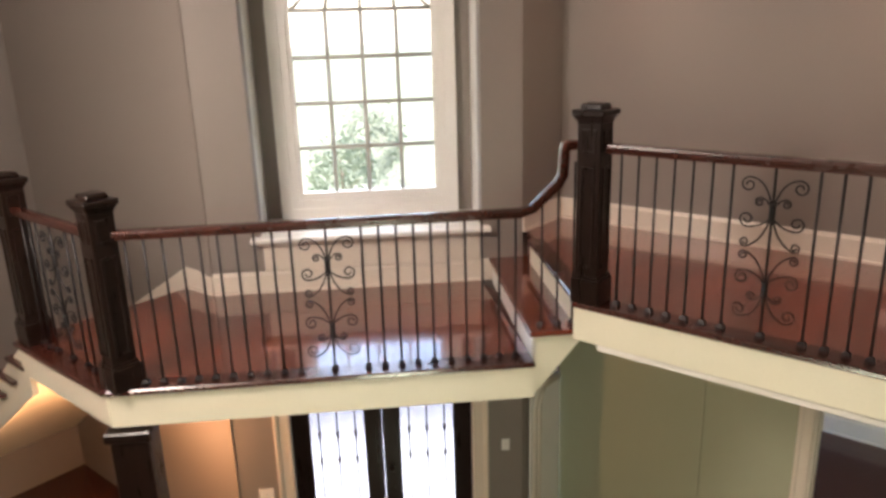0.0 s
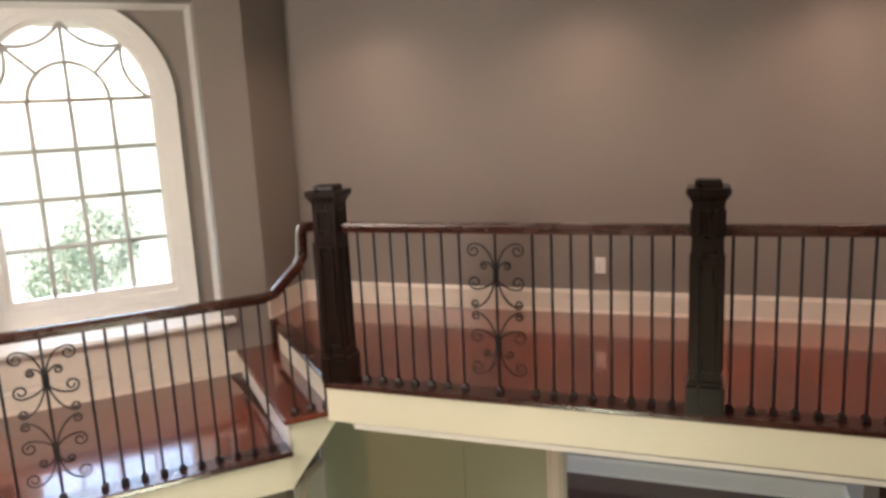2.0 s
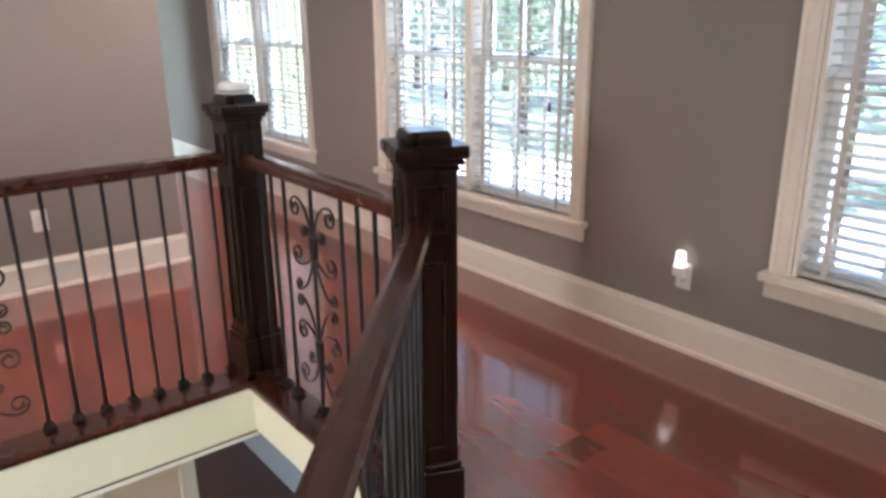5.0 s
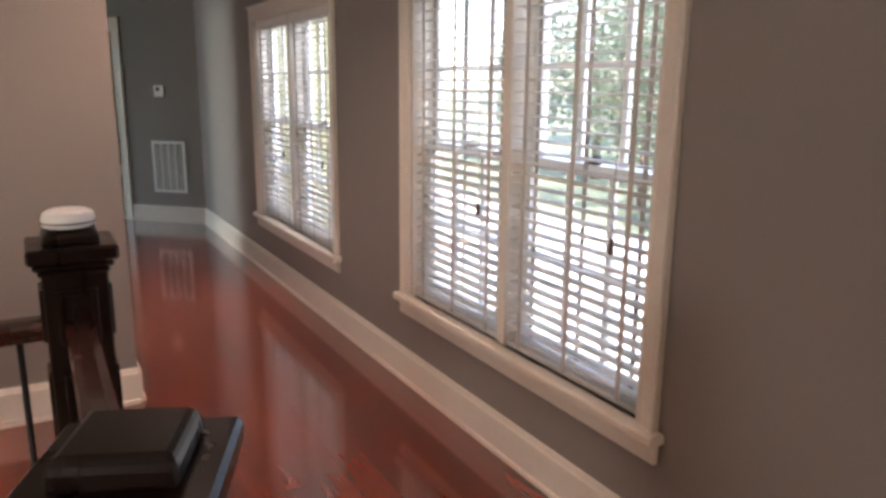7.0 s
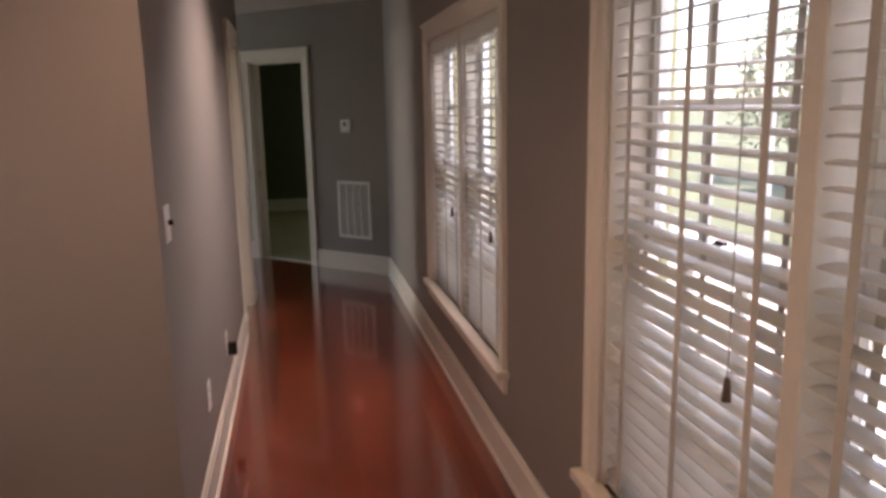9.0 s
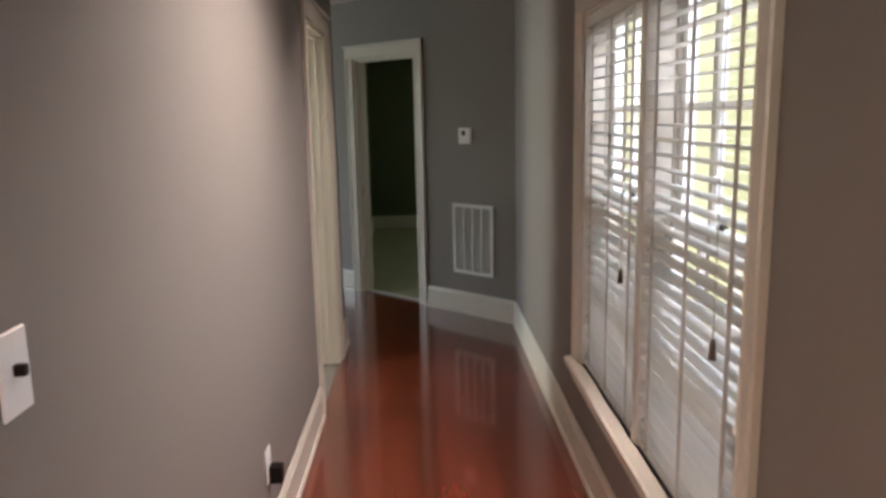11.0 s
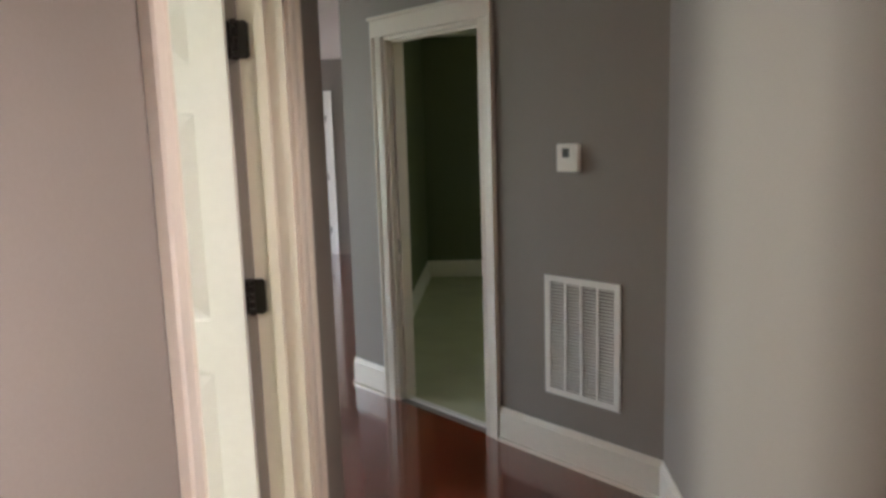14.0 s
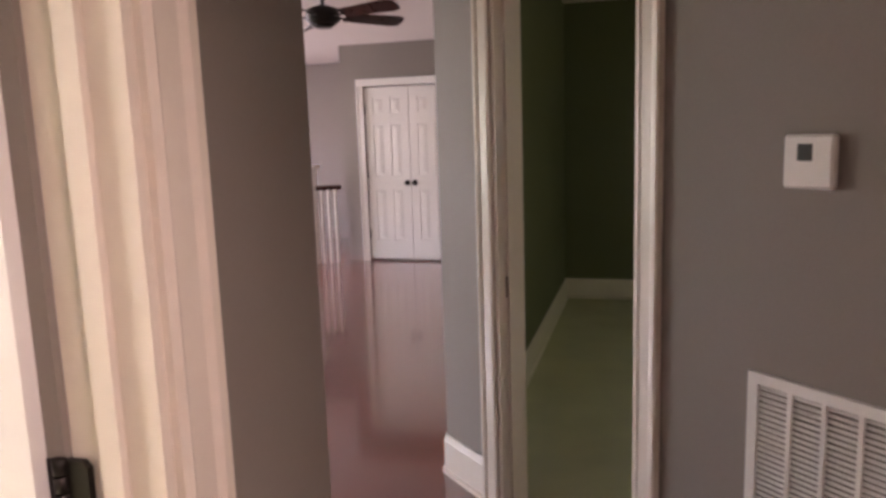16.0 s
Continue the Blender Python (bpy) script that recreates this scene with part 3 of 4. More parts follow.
def curl(bm, start, ctrl, centre, r, turn, spin):
    """An arm from start, bending by ctrl, that winds into a spiral round centre."""
    s, c, o = Vector(start), Vector(ctrl), Vector(centre)
    sp = []
    for i in range(17):
        k = i / 16
        a = spin + turn * k * math.tau * 1.3
        rad = r * (1 - 0.72 * k)
        sp.append(o + Vector((math.cos(a) * rad, 0, math.sin(a) * rad)))
    e = sp[0]
    arm = [(1 - k) ** 2 * s + 2 * k * (1 - k) * c + k * k * e for k in (0, 0.15, 0.3, 0.45, 0.6, 0.75, 0.9)]
    tube(bm, arm + sp, 0.0052, 5)


SCROLLS = []


def scroll(*args):
    bm = bmesh.new()
    curl(bm, *args)
    SCROLLS.append(mesh_of("scroll", bm, IRON))


for c, up in ((0.66, 1), (0.265, -1)):
    for sx in (-1, 1):
        tn = -sx * up
        scroll((sx * 0.006, 0, c + up * 0.03), (sx * 0.035, 0, c + up * 0.165), (sx * 0.118, 0, c + up * 0.127), 0.038, tn, up * math.pi / 2)
        scroll((sx * 0.006, 0, c + up * 0.02), (sx * 0.030, 0, c + up * 0.067), (sx * 0.062, 0, c + up * 0.045), 0.022, tn, up * math.pi / 2)
        scroll((sx * 0.006, 0, c - up * 0.03), (sx * 0.050, 0, c - up * 0.084), (sx * 0.116, 0, c - up * 0.046), 0.038, -tn, -up * math.pi / 2)
        scroll((sx * 0.006, 0, c - up * 0.03), (sx * 0.035, 0, c - up * 0.160), (sx * 0.118, 0, c - up * 0.163), 0.024, -tn, -up * math.pi / 2)
COLLARS = []
for cz in (0.66, 0.265):
    bm = bmesh.new()
    tube(bm, [(0, 0, cz - 0.04), (0, 0, cz - 0.02), (0, 0, cz + 0.02), (0, 0, cz + 0.04)], 0.0165, 8)
    COLLARS.append(mesh_of("collar", bm, IRON))


PITCH = 0.0995


def balustrade(p, q, left, right, z=0.0, inset=0.075, centre=None, label="wrought iron balustrade with dark wood handrail and scrolls", rail=True):
    """Plain iron balusters with one scroll baluster between them, under a wooden handrail."""
    m, length = frame_of(p, q)
    e = tagged(new("balustrade"), label, "railing", "balustrades")
    e.matrix_world = m @ Matrix.Translation((0, 0, z))
    if rail:
        bm = bmesh.new()
        extrude_profile(bm, RAIL_PROF, (inset, 0, 0.935), (length - inset, 0, 0.935))
        part("handrail", bm, RAILWOOD, e, "polished mahogany handrail")
    c = centre or length / 2
    spots = [c - PITCH * (2 + i) for i in range(left)] + [c + PITCH * (2 + i) for i in range(right)]
    for s in spots + [c]:
        rod = new("baluster", ROD)
        rod.parent = e
        rod.location = (s, 0, 0)
        sh = new("shoe", SHOE)
        sh.parent = rod
        if s == c:
            for me in SCROLLS + COLLARS:
                o = new(me.name.split(".")[0], me)
                o.parent = rod
    return e


balustrade(S_P, M_P, 7, 8, centre=0.96)
balustrade(M_P, A_P, 8, 8, centre=1.01)
balustrade(A_P, B_P, 3, 4, centre=0.56)
balustrade(B_P, C_P, 7, 7)
balustrade(C_P, C2_P, 12, 12)
LR = (STEP_A.x - 0.045, STEP_A.y + 0.045)
land_rail = balustrade(L_P, (LR[0] + 0.0, LR[1] + 0.0), 10, 10, z=-0.38, centre=1.224, rail=False, label="landing balustrade of black iron with a gooseneck handrail")
balustrade(L_P, L2_P, 2, 3, z=-0.38, centre=0.62)
LAND_M = frame_of(L_P, LR)[0] @ Matrix.Translation((0, 0, -0.38))
# gooseneck handrail of the landing
bm = bmesh.new()
ml, ll = frame_of(L_P, S_P)
k = 0.935
pts = [(0.075, k), (2.35, k), (2.40, k + 0.015), (2.545, k + 0.15), (2.566, k + 0.185), (2.574, k + 0.33), (2.588, k + 0.365), (2.615, k + 0.378), (2.68, k + 0.38)]
rings = []
for i, (s, z) in enumerate(pts):
    a, b = pts[max(i - 1, 0)], pts[min(i + 1, len(pts) - 1)]
    d = Vector((b[0] - a[0], 0, b[1] - a[1])).normalized()
    upv = Vector((-d.z, 0, d.x))
    rings.append([bm.verts.new(Vector((s, u, z)) + upv * w) for u, w in RAIL_PROF])
for r0, r1 in zip(rings, rings[1:]):
    for j in range(len(r0)):
        bm.faces.new((r0[j], r0[(j + 1) % len(r0)], r1[(j + 1) % len(r0)], r1[j]))
bm.faces.new(rings[0][::-1])
bm.faces.new(rings[-1])
part("handrail", bm, RAILWOOD, land_rail, "polished mahogany handrail with a gooseneck")
for i, s in enumerate((0.06, 0.155, 0.25)):
    rod = new("baluster", ROD)
    rod.parent = land_rail
    pw = STEP_A + V * s + U * 0.06
    rod.matrix_basis = LAND_M.inverted() @ Matrix.Translation((pw.x, pw.y, -0.19)) @ Matrix.Scale(0.93 + 0.10 * i, 4, (0, 0, 1))
    sh = new("shoe", SHOE)
    sh.parent = rod

# wooden column below the landing corner
col = tagged(new("support_column"), "dark stained square wooden column under the landing", "column")
bm = bmesh.new()
box(bm, -0.11, -0.11, GROUND, 0.11, 0.11, -0.70)
part("shaft", bm, DARKWOOD, col, bevel=0.006)
bm = bmesh.new()
box(bm, -0.135, -0.135, -0.70, 0.135, 0.135, -0.635)
part("capital", bm, DARKWOOD, col, bevel=0.008)
bm = bmesh.new()
box(bm, -0.14, -0.14, GROUND, 0.14, 0.14, GROUND + 0.2)
part("plinth", bm, DARKWOOD, col, bevel=0.006)
col.matrix_world = pose(-7.58, -3.50, 0, 0, 0, 45)

# small white lidded puck on the corner newel
puck = tagged(new("smoke_detector"), "round white plastic detector lying on a newel cap", "detector")
bm = bmesh.new()
segs = 28
rings = []
for r, z in ((0.050, 0), (0.058, 0.004), (0.060, 0.022), (0.056, 0.036), (0.044, 0.043)):
    rings.append([bm.verts.new((r * math.cos(k * math.tau / segs), r * math.sin(k * math.tau / segs), z)) for k in range(segs)])
for a, b in zip(rings, rings[1:]):
    for k in range(segs):
        f = bm.faces.new((a[k], a[(k + 1) % segs], b[(k + 1) % segs], b[k]))
        f.smooth = True
bm.faces.new(rings[0][::-1])
bm.faces.new(rings[-1])
part("housing", bm, PLASTIC, puck)
bm = bmesh.new()
tube(bm, [(0.0605 * math.cos(k * math.tau / 40), 0.0605 * math.sin(k * math.tau / 40), 0.014) for k in range(41)], 0.0022, 5, closed_ends=False)
part("seam_ring", bm, GRILLE_BACK, puck)
puck.matrix_world = pose(A_P[0], A_P[1], 1.151)

# ---- windows ----


def sash(parent, m, s0, s1, z0, z1, n, cols, rows, name):
    sb = part(name, bmesh.new(), WHITE, parent)
    bm = bmesh.new()
    t = 0.04
    box(bm, s0, n, z0, s0 + t, n + 0.035, z1, m)
    box(bm, s1 - t, n, z0, s1, n + 0.035, z1, m)
    box(bm, s0 + t, n, z0, s1 - t, n + 0.035, z0 + t, m)
    box(bm, s0 + t, n, z1 - t, s1 - t, n + 0.035, z1, m)
    me = mesh_of(name, bm, WHITE)
    sb.data = me
    for c in range(1, cols):
        bm = bmesh.new()
        x = s0 + t + (s1 - s0 - 2 * t) * c / cols
        box(bm, x - 0.012, n + 0.008, z0 + t, x + 0.012, n + 0.027, z1 - t, m)
        part("muntin", bm, WHITE, sb)
    for r in range(1, rows):
        bm = bmesh.new()
        z = z0 + t + (z1 - z0 - 2 * t) * r / rows
        box(bm, s0 + t, n + 0.006, z - 0.012, s1 - t, n + 0.029, z + 0.012, m)
        part("muntin", bm, WHITE, sb)
    bm = bmesh.new()
    box(bm, s0 + t, n + 0.016, z0 + t, s1 - t, n + 0.019, z1 - t, m)
    pane = part("pane", bm, glass_m, sb)
    pane.visible_shadow = False


SLAT_MESH = {}


def blind(parent_label, m, s0, s1, z0, z1, tilt, pitch=0.043, drop=None):
    e = tagged(new("window_blind"), parent_label, "blind", "window blinds")
    w = s1 - s0
    key = round(w, 3)
    if key not in SLAT_MESH:
        bm = bmesh.new()
        for a, b, za, zb in ((-0.025, -0.008, -0.0015, 0.001), (-0.008, 0.008, 0.001, 0.001), (0.008, 0.025, 0.001, -0.0015)):
            v = [bm.verts.new(p) for p in ((0, a, za), (w, a, za), (w, b, zb), (0, b, zb), (0, a, za + 0.003), (w, a, za + 0.003), (w, b, zb + 0.003), (0, b, zb + 0.003))]
            for f in ((3, 2, 1, 0), (4, 5, 6, 7), (0, 1, 5, 4), (1, 2, 6, 5), (2, 3, 7, 6), (3, 0, 4, 7)):
                bm.faces.new([v[i] for i in f])
        SLAT_MESH[key] = mesh_of("slat", bm, SLAT)
    n = 0.035
    bm = bmesh.new()
    box(bm, s0, n - 0.032, z1 - 0.055, s1, n + 0.028, z1 - 0.002, m)
    part("headrail", bm, SLAT, e, bevel=0.003)
    bm = bmesh.new()
    box(bm, s0, n - 0.025, z0 + 0.004, s1, n + 0.025, z0 + 0.024, m)
    part("bottom_rail", bm, SLAT, e, bevel=0.003)
    z = z0 + 0.05
    while z < z1 - 0.07:
        o = new("slat", SLAT_MESH[key])
        o.parent = e
        o.matrix_world = m @ Matrix.Translation((s0, n, z)) @ Matrix.Rotation(radians(tilt + random.uniform(-2.5, 2.5)), 4, 'X')
        z += pitch
    for k in (0.12, 0.5, 0.88):
        for dy, nm in ((-0.029, "ladder_tape"), (0.0285, "ladder_tape")):
            bm = bmesh.new()
            x = s0 + w * k
            box(bm, x - 0.011, n + dy, z0 + 0.02, x + 0.011, n + dy + 0.0015, z1 - 0.05, m)
            part(nm, bm, CORD, e)
    bm = bmesh.new()
    x = s1 - w * 0.2
    tube(bm, [m @ Vector((x, n - 0.038, z1 - 0.05)), m @ Vector((x, n - 0.038, z0 + 0.55))], 0.0018, 5)
    part("cord", bm, CORD, e)
    bm = bmesh.new()
    tube(bm, [m @ Vector((x, n - 0.038, z0 + 0.55)), m @ Vector((x, n - 0.038, z0 + 0.535)), m @ Vector((x, n - 0.038, z0 + 0.50))], 0.005, 8, r_end=0.010)
    part("tassel", bm, BARK, e, "brown wooden cord tassel")
    return e


WIN_M, _ = frame_of((0, 4.48), (0, -7.5))
for i, (a, b) in enumerate(WINDOWS):
    w = structure(new("window_%d" % (i + 1)), "double window with white sashes and cream casing", "window")
    s0, s1 = 4.48 - b, 4.48 - a
    mid = (s0 + s1) / 2
    casing(WIN_M, s0, s1, W_Z0, W_Z1, w, 0.085, True)
    bm = bmesh.new()
    box(bm, s0 - 0.11, -0.055, W_Z0 - 0.035, s1 + 0.11, 0.10, W_Z0, WIN_M)
    part("window_sill", bm, TRIM, w, bevel=0.006)
    bm = bmesh.new()
    box(bm, s0 - 0.095, -0.022, W_Z0 - 0.105, s1 + 0.095, -0.001, W_Z0 - 0.037, WIN_M)
    part("apron", bm, TRIM, w, bevel=0.004)
    bm = bmesh.new()
    box(bm, mid - 0.026, 0.002, W_Z0, mid + 0.026, 0.15, W_Z1, WIN_M)
    part("mullion", bm, TRIM, w, bevel=0.003)
    bm = bmesh.new()
    box(bm, s0 + 0.001, 0.0, W_Z0, s0 + 0.014, 0.155, W_Z1 - 0.001, WIN_M)
    box(bm, s1 - 0.014, 0.0, W_Z0, s1 - 0.001, 0.155, W_Z1 - 0.001, WIN_M)
    box(bm, s0 + 0.014, 0.0, W_Z1 - 0.014, s1 - 0.014, 0.155, W_Z1 - 0.001, WIN_M)
    box(bm, s0 + 0.014, 0.10, W_Z0 - 0.03, s1 - 0.014, 0.158, W_Z0 + 0.012, WIN_M)
    part("window_frame", bm, TRIM, w)
    zm = (W_Z0 + W_Z1) / 2
    for u0, u1 in ((s0 + 0.016, mid - 0.028), (mid + 0.028, s1 - 0.016)):
        sash(w, WIN_M, u0, u1, W_Z0 + 0.014, zm + 0.02, 0.075, 3, 2, "lower_sash")
        sash(w, WIN_M, u0, u1, zm - 0.02, W_Z1 - 0.016, 0.112, 3, 2, "upper_sash")
        bm = bmesh.new()
        um = (u0 + u1) / 2
        box(bm, um - 0.028, 0.083, zm + 0.021, um + 0.028, 0.108, zm + 0.030, WIN_M)
        tube(bm, [WIN_M @ Vector((um, 0.095, zm + 0.030)), WIN_M @ Vector((um, 0.095, zm + 0.042))], 0.011, 10)
        box(bm, um, 0.090, zm + 0.042, um + 0.036, 0.100, zm + 0.050, WIN_M)
        part("sash_lock", bm, BRONZE, w, "dark bronze sash lock")
        tilt = ((5, 8, 8) if u0 == s0 + 0.016 else (2, 2, 3))[i]
        blind("white wooden slatted blind lowered in a window", WIN_M, u0 + 0.004, u1 - 0.004, W_Z0 + 0.002, W_Z1 - 0.016, tilt)

# arched bay window
ARCH_Z, ARCH_R, ARCH_BOT = 1.727, 0.553, 0.285
DEEP = 0.42         # depth of the recess behind the wall's face, over the wall's own


def arc(r, n=28, z=ARCH_Z):
    return [(BC + r * math.cos(math.pi * k / n), z + r * math.sin(math.pi * k / n)) for k in range(n + 1)]


bay_win = structure(new("window_4"), "tall arched white window with leaded grid, set in a recess", "window")


def arch_band(r0, r1, bottom0, bottom1, n0, n1, name, material):
    """A band between two arched outlines, on legs, closed below."""
    inner = [(BC + r0, bottom0)] + arc(r0) + [(BC - r0, bottom0)]
    outer = [(BC + r1, bottom1)] + arc(r1) + [(BC - r1, bottom1)]
    bm = bmesh.new()
    v = {}
    for tag_, pts_ in (("i", inner), ("o", outer)):
        for nn in (n0, n1):
            v[tag_, nn] = [bm.verts.new(BAY_M @ Vector((s, nn, z))) for s, z in pts_]
    for k in range(len(inner)):
        j = (k + 1) % len(inner)
        bm.faces.new((v["i", n0][k], v["i", n0][j], v["o", n0][j], v["o", n0][k]))
        bm.faces.new((v["i", n1][k], v["i", n1][j], v["o", n1][j], v["o", n1][k]))
        bm.faces.new((v["i", n0][k], v["i", n0][j], v["i", n1][j], v["i", n1][k]))
        bm.faces.new((v["o", n0][k], v["o", n0][j], v["o", n1][j], v["o", n1][k]))
    return part(name, bm, material, bay_win)


arch_band(0.645, 0.735, 0.16, 0.076, 0.06 + DEEP, 0.16 + DEEP, "outer_casing", WHITE)
arch_band(ARCH_R + 0.032, 0.645, 0.225, 0.16, 0.075 + DEEP, 0.17 + DEEP, "inner_casing", WHITE)
arch_band(ARCH_R, ARCH_R + 0.032, ARCH_BOT, 0.225, 0.10 + DEEP, 0.17 + DEEP, "sash_frame", WHITE)
# spandrels of the recess behind the arch
bm = bmesh.new()
poly = [(BC + 0.88, 0.05), (BC + 0.88, 2.40), (BC, 2.40)] + arc(0.65)[:15][::-1] + [(BC + 0.65, 0.05)]
for flip in (1, -1):
    pp = [(BC + flip * (s - BC), z) for s, z in poly]
    fr = [bm.verts.new(BAY_M @ Vector((s, 0.125 + DEEP, z))) for s, z in pp]
    bk = [bm.verts.new(BAY_M @ Vector((s, 0.155 + DEEP, z))) for s, z in pp]
    bm.faces.new(fr)
    bm.faces.new(bk[::-1])
bm.normal_update()
bmesh.ops.triangulate(bm, faces=bm.faces)
part("spandrel", bm, WALL, bay_win)
# reveals white, not wall paint: the window light on them is in the colour
for sg in (-1, 1):
    bm = bmesh.new()
    x0, x1 = sorted((BC + sg * 0.862, BC + sg * 0.92))
    box(bm, x0, 0.158, 0.0, x1, 0.20 + DEEP, 2.42, BAY_M)
    part("reveal", bm, WHITE, bay_win)
for z0, z1 in ((-0.03, 0.05), (2.362, 2.42)):
    bm = bmesh.new()
    box(bm, BC - 0.861, 0.158, z0, BC + 0.861, 0.20 + DEEP, z1, BAY_M)
    part("reveal", bm, WHITE, bay_win)


def bar(name, pts, r=0.0165):
    bm = bmesh.new()
    tube(bm, [BAY_M @ Vector((s, 0.135 + DEEP, z)) for s, z in pts], r, 6)
    return part(name, bm, BAR_GREY, bay_win)


for k in range(5):
    z = ARCH_Z - 0.3575 * k
    if k < 4:
        bar("grid_bar", [(BC - ARCH_R, z), (BC + ARCH_R, z)])
for k in (-1, 0, 1):
    bar("grid_bar", [(BC + k * ARCH_R / 2, ARCH_BOT), (BC + k * ARCH_R / 2, ARCH_Z)])
bar("grid_bar", [(BC, ARCH_Z), (BC, ARCH_Z + ARCH_R)])
bar("grid_arc", arc(ARCH_R / 2 * 0.98, 16))
for sg in (-1, 1):
    a = radians(45)
    bar("grid_bar", [(BC + sg * math.cos(a) * ARCH_R * 0.5, ARCH_Z + math.sin(a) * ARCH_R * 0.5), (BC + sg * math.cos(a) * ARCH_R, ARCH_Z + math.sin(a) * ARCH_R)])
    for a0, a1 in ((0.0, 45.0), (45.0, 90.0)):
        p0 = Vector((math.cos(radians(a0)), math.sin(radians(a0)))) * ARCH_R
        p1 = Vector((math.cos(radians(a1)), math.sin(radians(a1)))) * ARCH_R
        c = (p0 + p1) / 2 * 0.72
        pts = [(1 - k) ** 2 * p0 + 2 * k * (1 - k) * c + k * k * p1 for k in [j / 8 for j in range(9)]]
        bar("grid_arc", [(BC + sg * q.x, ARCH_Z + q.y) for q in pts])
bm = bmesh.new()
pts = [(BC + ARCH_R + 0.01, ARCH_BOT - 0.01)] + arc(ARCH_R + 0.01) + [(BC - ARCH_R - 0.01, ARCH_BOT - 0.01)]
fr = [bm.verts.new(BAY_M @ Vector((s, 0.146 + DEEP, z))) for s, z in pts]
bk = [bm.verts.new(BAY_M @ Vector((s, 0.150 + DEEP, z))) for s, z in pts]
bm.faces.new(fr)
bm.faces.new(bk[::-1])
pane = part("pane", bm, glass_m, bay_win)
pane.visible_shadow = False
bm = bmesh.new()
box(bm, BC - 0.92, -0.10, 0.035, BC + 0.92, -0.001, 0.075, BAY_M)
box(bm, BC - 0.859, -0.001, 0.052, BC + 0.859, 0.122 + DEEP, 0.075, BAY_M)
part("window_sill", bm, WHITE, bay_win, bevel=0.008)
bm = bmesh.new()
box(bm, BC - 0.84, -0.02, -0.205, BC + 0.84, -0.001, 0.033, BAY_M)
box(bm, BC - 0.87, -0.05, 0.005, BC + 0.87, -0.02, 0.034, BAY_M)
part("apron", bm, TRIM, bay_win, bevel=0.004)

# ---- doors ----


def hinge(parent, x, y, z, turn=0.0):
    bm = bmesh.new()
    r = pose(x, y, z, 0, 0, turn)
    prism(bm, [(-0.030, -0.052), (0.030, -0.052), (0.038, -0.044), (0.038, 0.044), (0.030, 0.052), (-0.030, 0.052), (-0.038, 0.044), (-0.038, -0.044)], -0.004, 0.006, r @ Matrix.Rotation(math.pi / 2, 4, 'X'))
    for k in range(5):
        tube(bm, [r @ Vector((0, -0.008, -0.055 + 0.0225 * k)), r @ Vector((0, -0.008, -0.055 + 0.0225 * k + 0.020))], 0.009, 8)
    return part("hinge", bm, BRONZE, parent, "black bronze hinge", bevel=0.0)


def panel_door(e, w, h, thick=0.035, material=None, name="leaf", columns=2):
    """A six-panel leaf from x = 0 to w, its faces at y = 0 and thick, under e."""
    bm = bmesh.new()
    st = 0.11
    box(bm, 0, 0.010, 0, w, thick - 0.010, h)
    cols = [(st * 0.9, w / 2 - 0.045), (w / 2 + 0.045, w - st * 0.9)] if columns == 2 else [(st * 0.8, w - st * 0.8)]
    rows = [(0.22, 0.82), (0.98, 1.58), (1.70, h - 0.12)]
    for y0, y1 in ((0, 0.010), (thick - 0.010, thick)):
        xs = [0] + [c for p_ in cols for c in p_] + [w]
        for k in range(0, len(xs), 2):
            box(bm, xs[k], y0, 0, xs[k + 1], y1, h)
        zs = [0] + [c for p_ in rows for c in p_] + [h]
        for k in range(0, len(zs), 2):
            for c0, c1 in cols:
                box(bm, c0, y0, zs[k], c1, y1, zs[k + 1])
    leaf = part(name, bm, material or WHITE, e)
    for c0, c1 in cols:
        for z0, z1 in rows:
            bm = bmesh.new()
            g = 0.045
            for ya, yb in ((0.0095, 0.003), (thick - 0.0095, thick - 0.003)):
                lo = [bm.verts.new(p_) for p_ in ((c0 + 0.006, ya, z0 + 0.006), (c1 - 0.006, ya, z0 + 0.006), (c1 - 0.006, ya, z1 - 0.006), (c0 + 0.006, ya, z1 - 0.006))]
                hi = [bm.verts.new(p_) for p_ in ((c0 + g, yb, z0 + g), (c1 - g, yb, z0 + g), (c1 - g, yb, z1 - g), (c0 + g, yb, z1 - g))]
                for k in range(4):
                    bm.faces.new((lo[k], lo[(k + 1) % 4], hi[(k + 1) % 4], hi[k]))
                bm.faces.new(hi)
            part("panel", bm, material or WHITE, leaf)
    return leaf


def knob(parent, x, y, z, sgn):
    bm = bmesh.new()
    tube(bm, [(x, y, z), (x, y + sgn * 0.008, z)], 0.03, 12)
    tube(bm, [(x, y + sgn * 0.008, z), (x, y + sgn * 0.035, z)], 0.010, 8)
    tube(bm, [(x, y + sgn * 0.035, z), (x, y + sgn * 0.045, z), (x, y + sgn * 0.060, z), (x, y + sgn * 0.066, z)], 0.027, 12, r_end=0.018)
    return part("knob", bm, BRONZE, parent, "black bronze door knob")


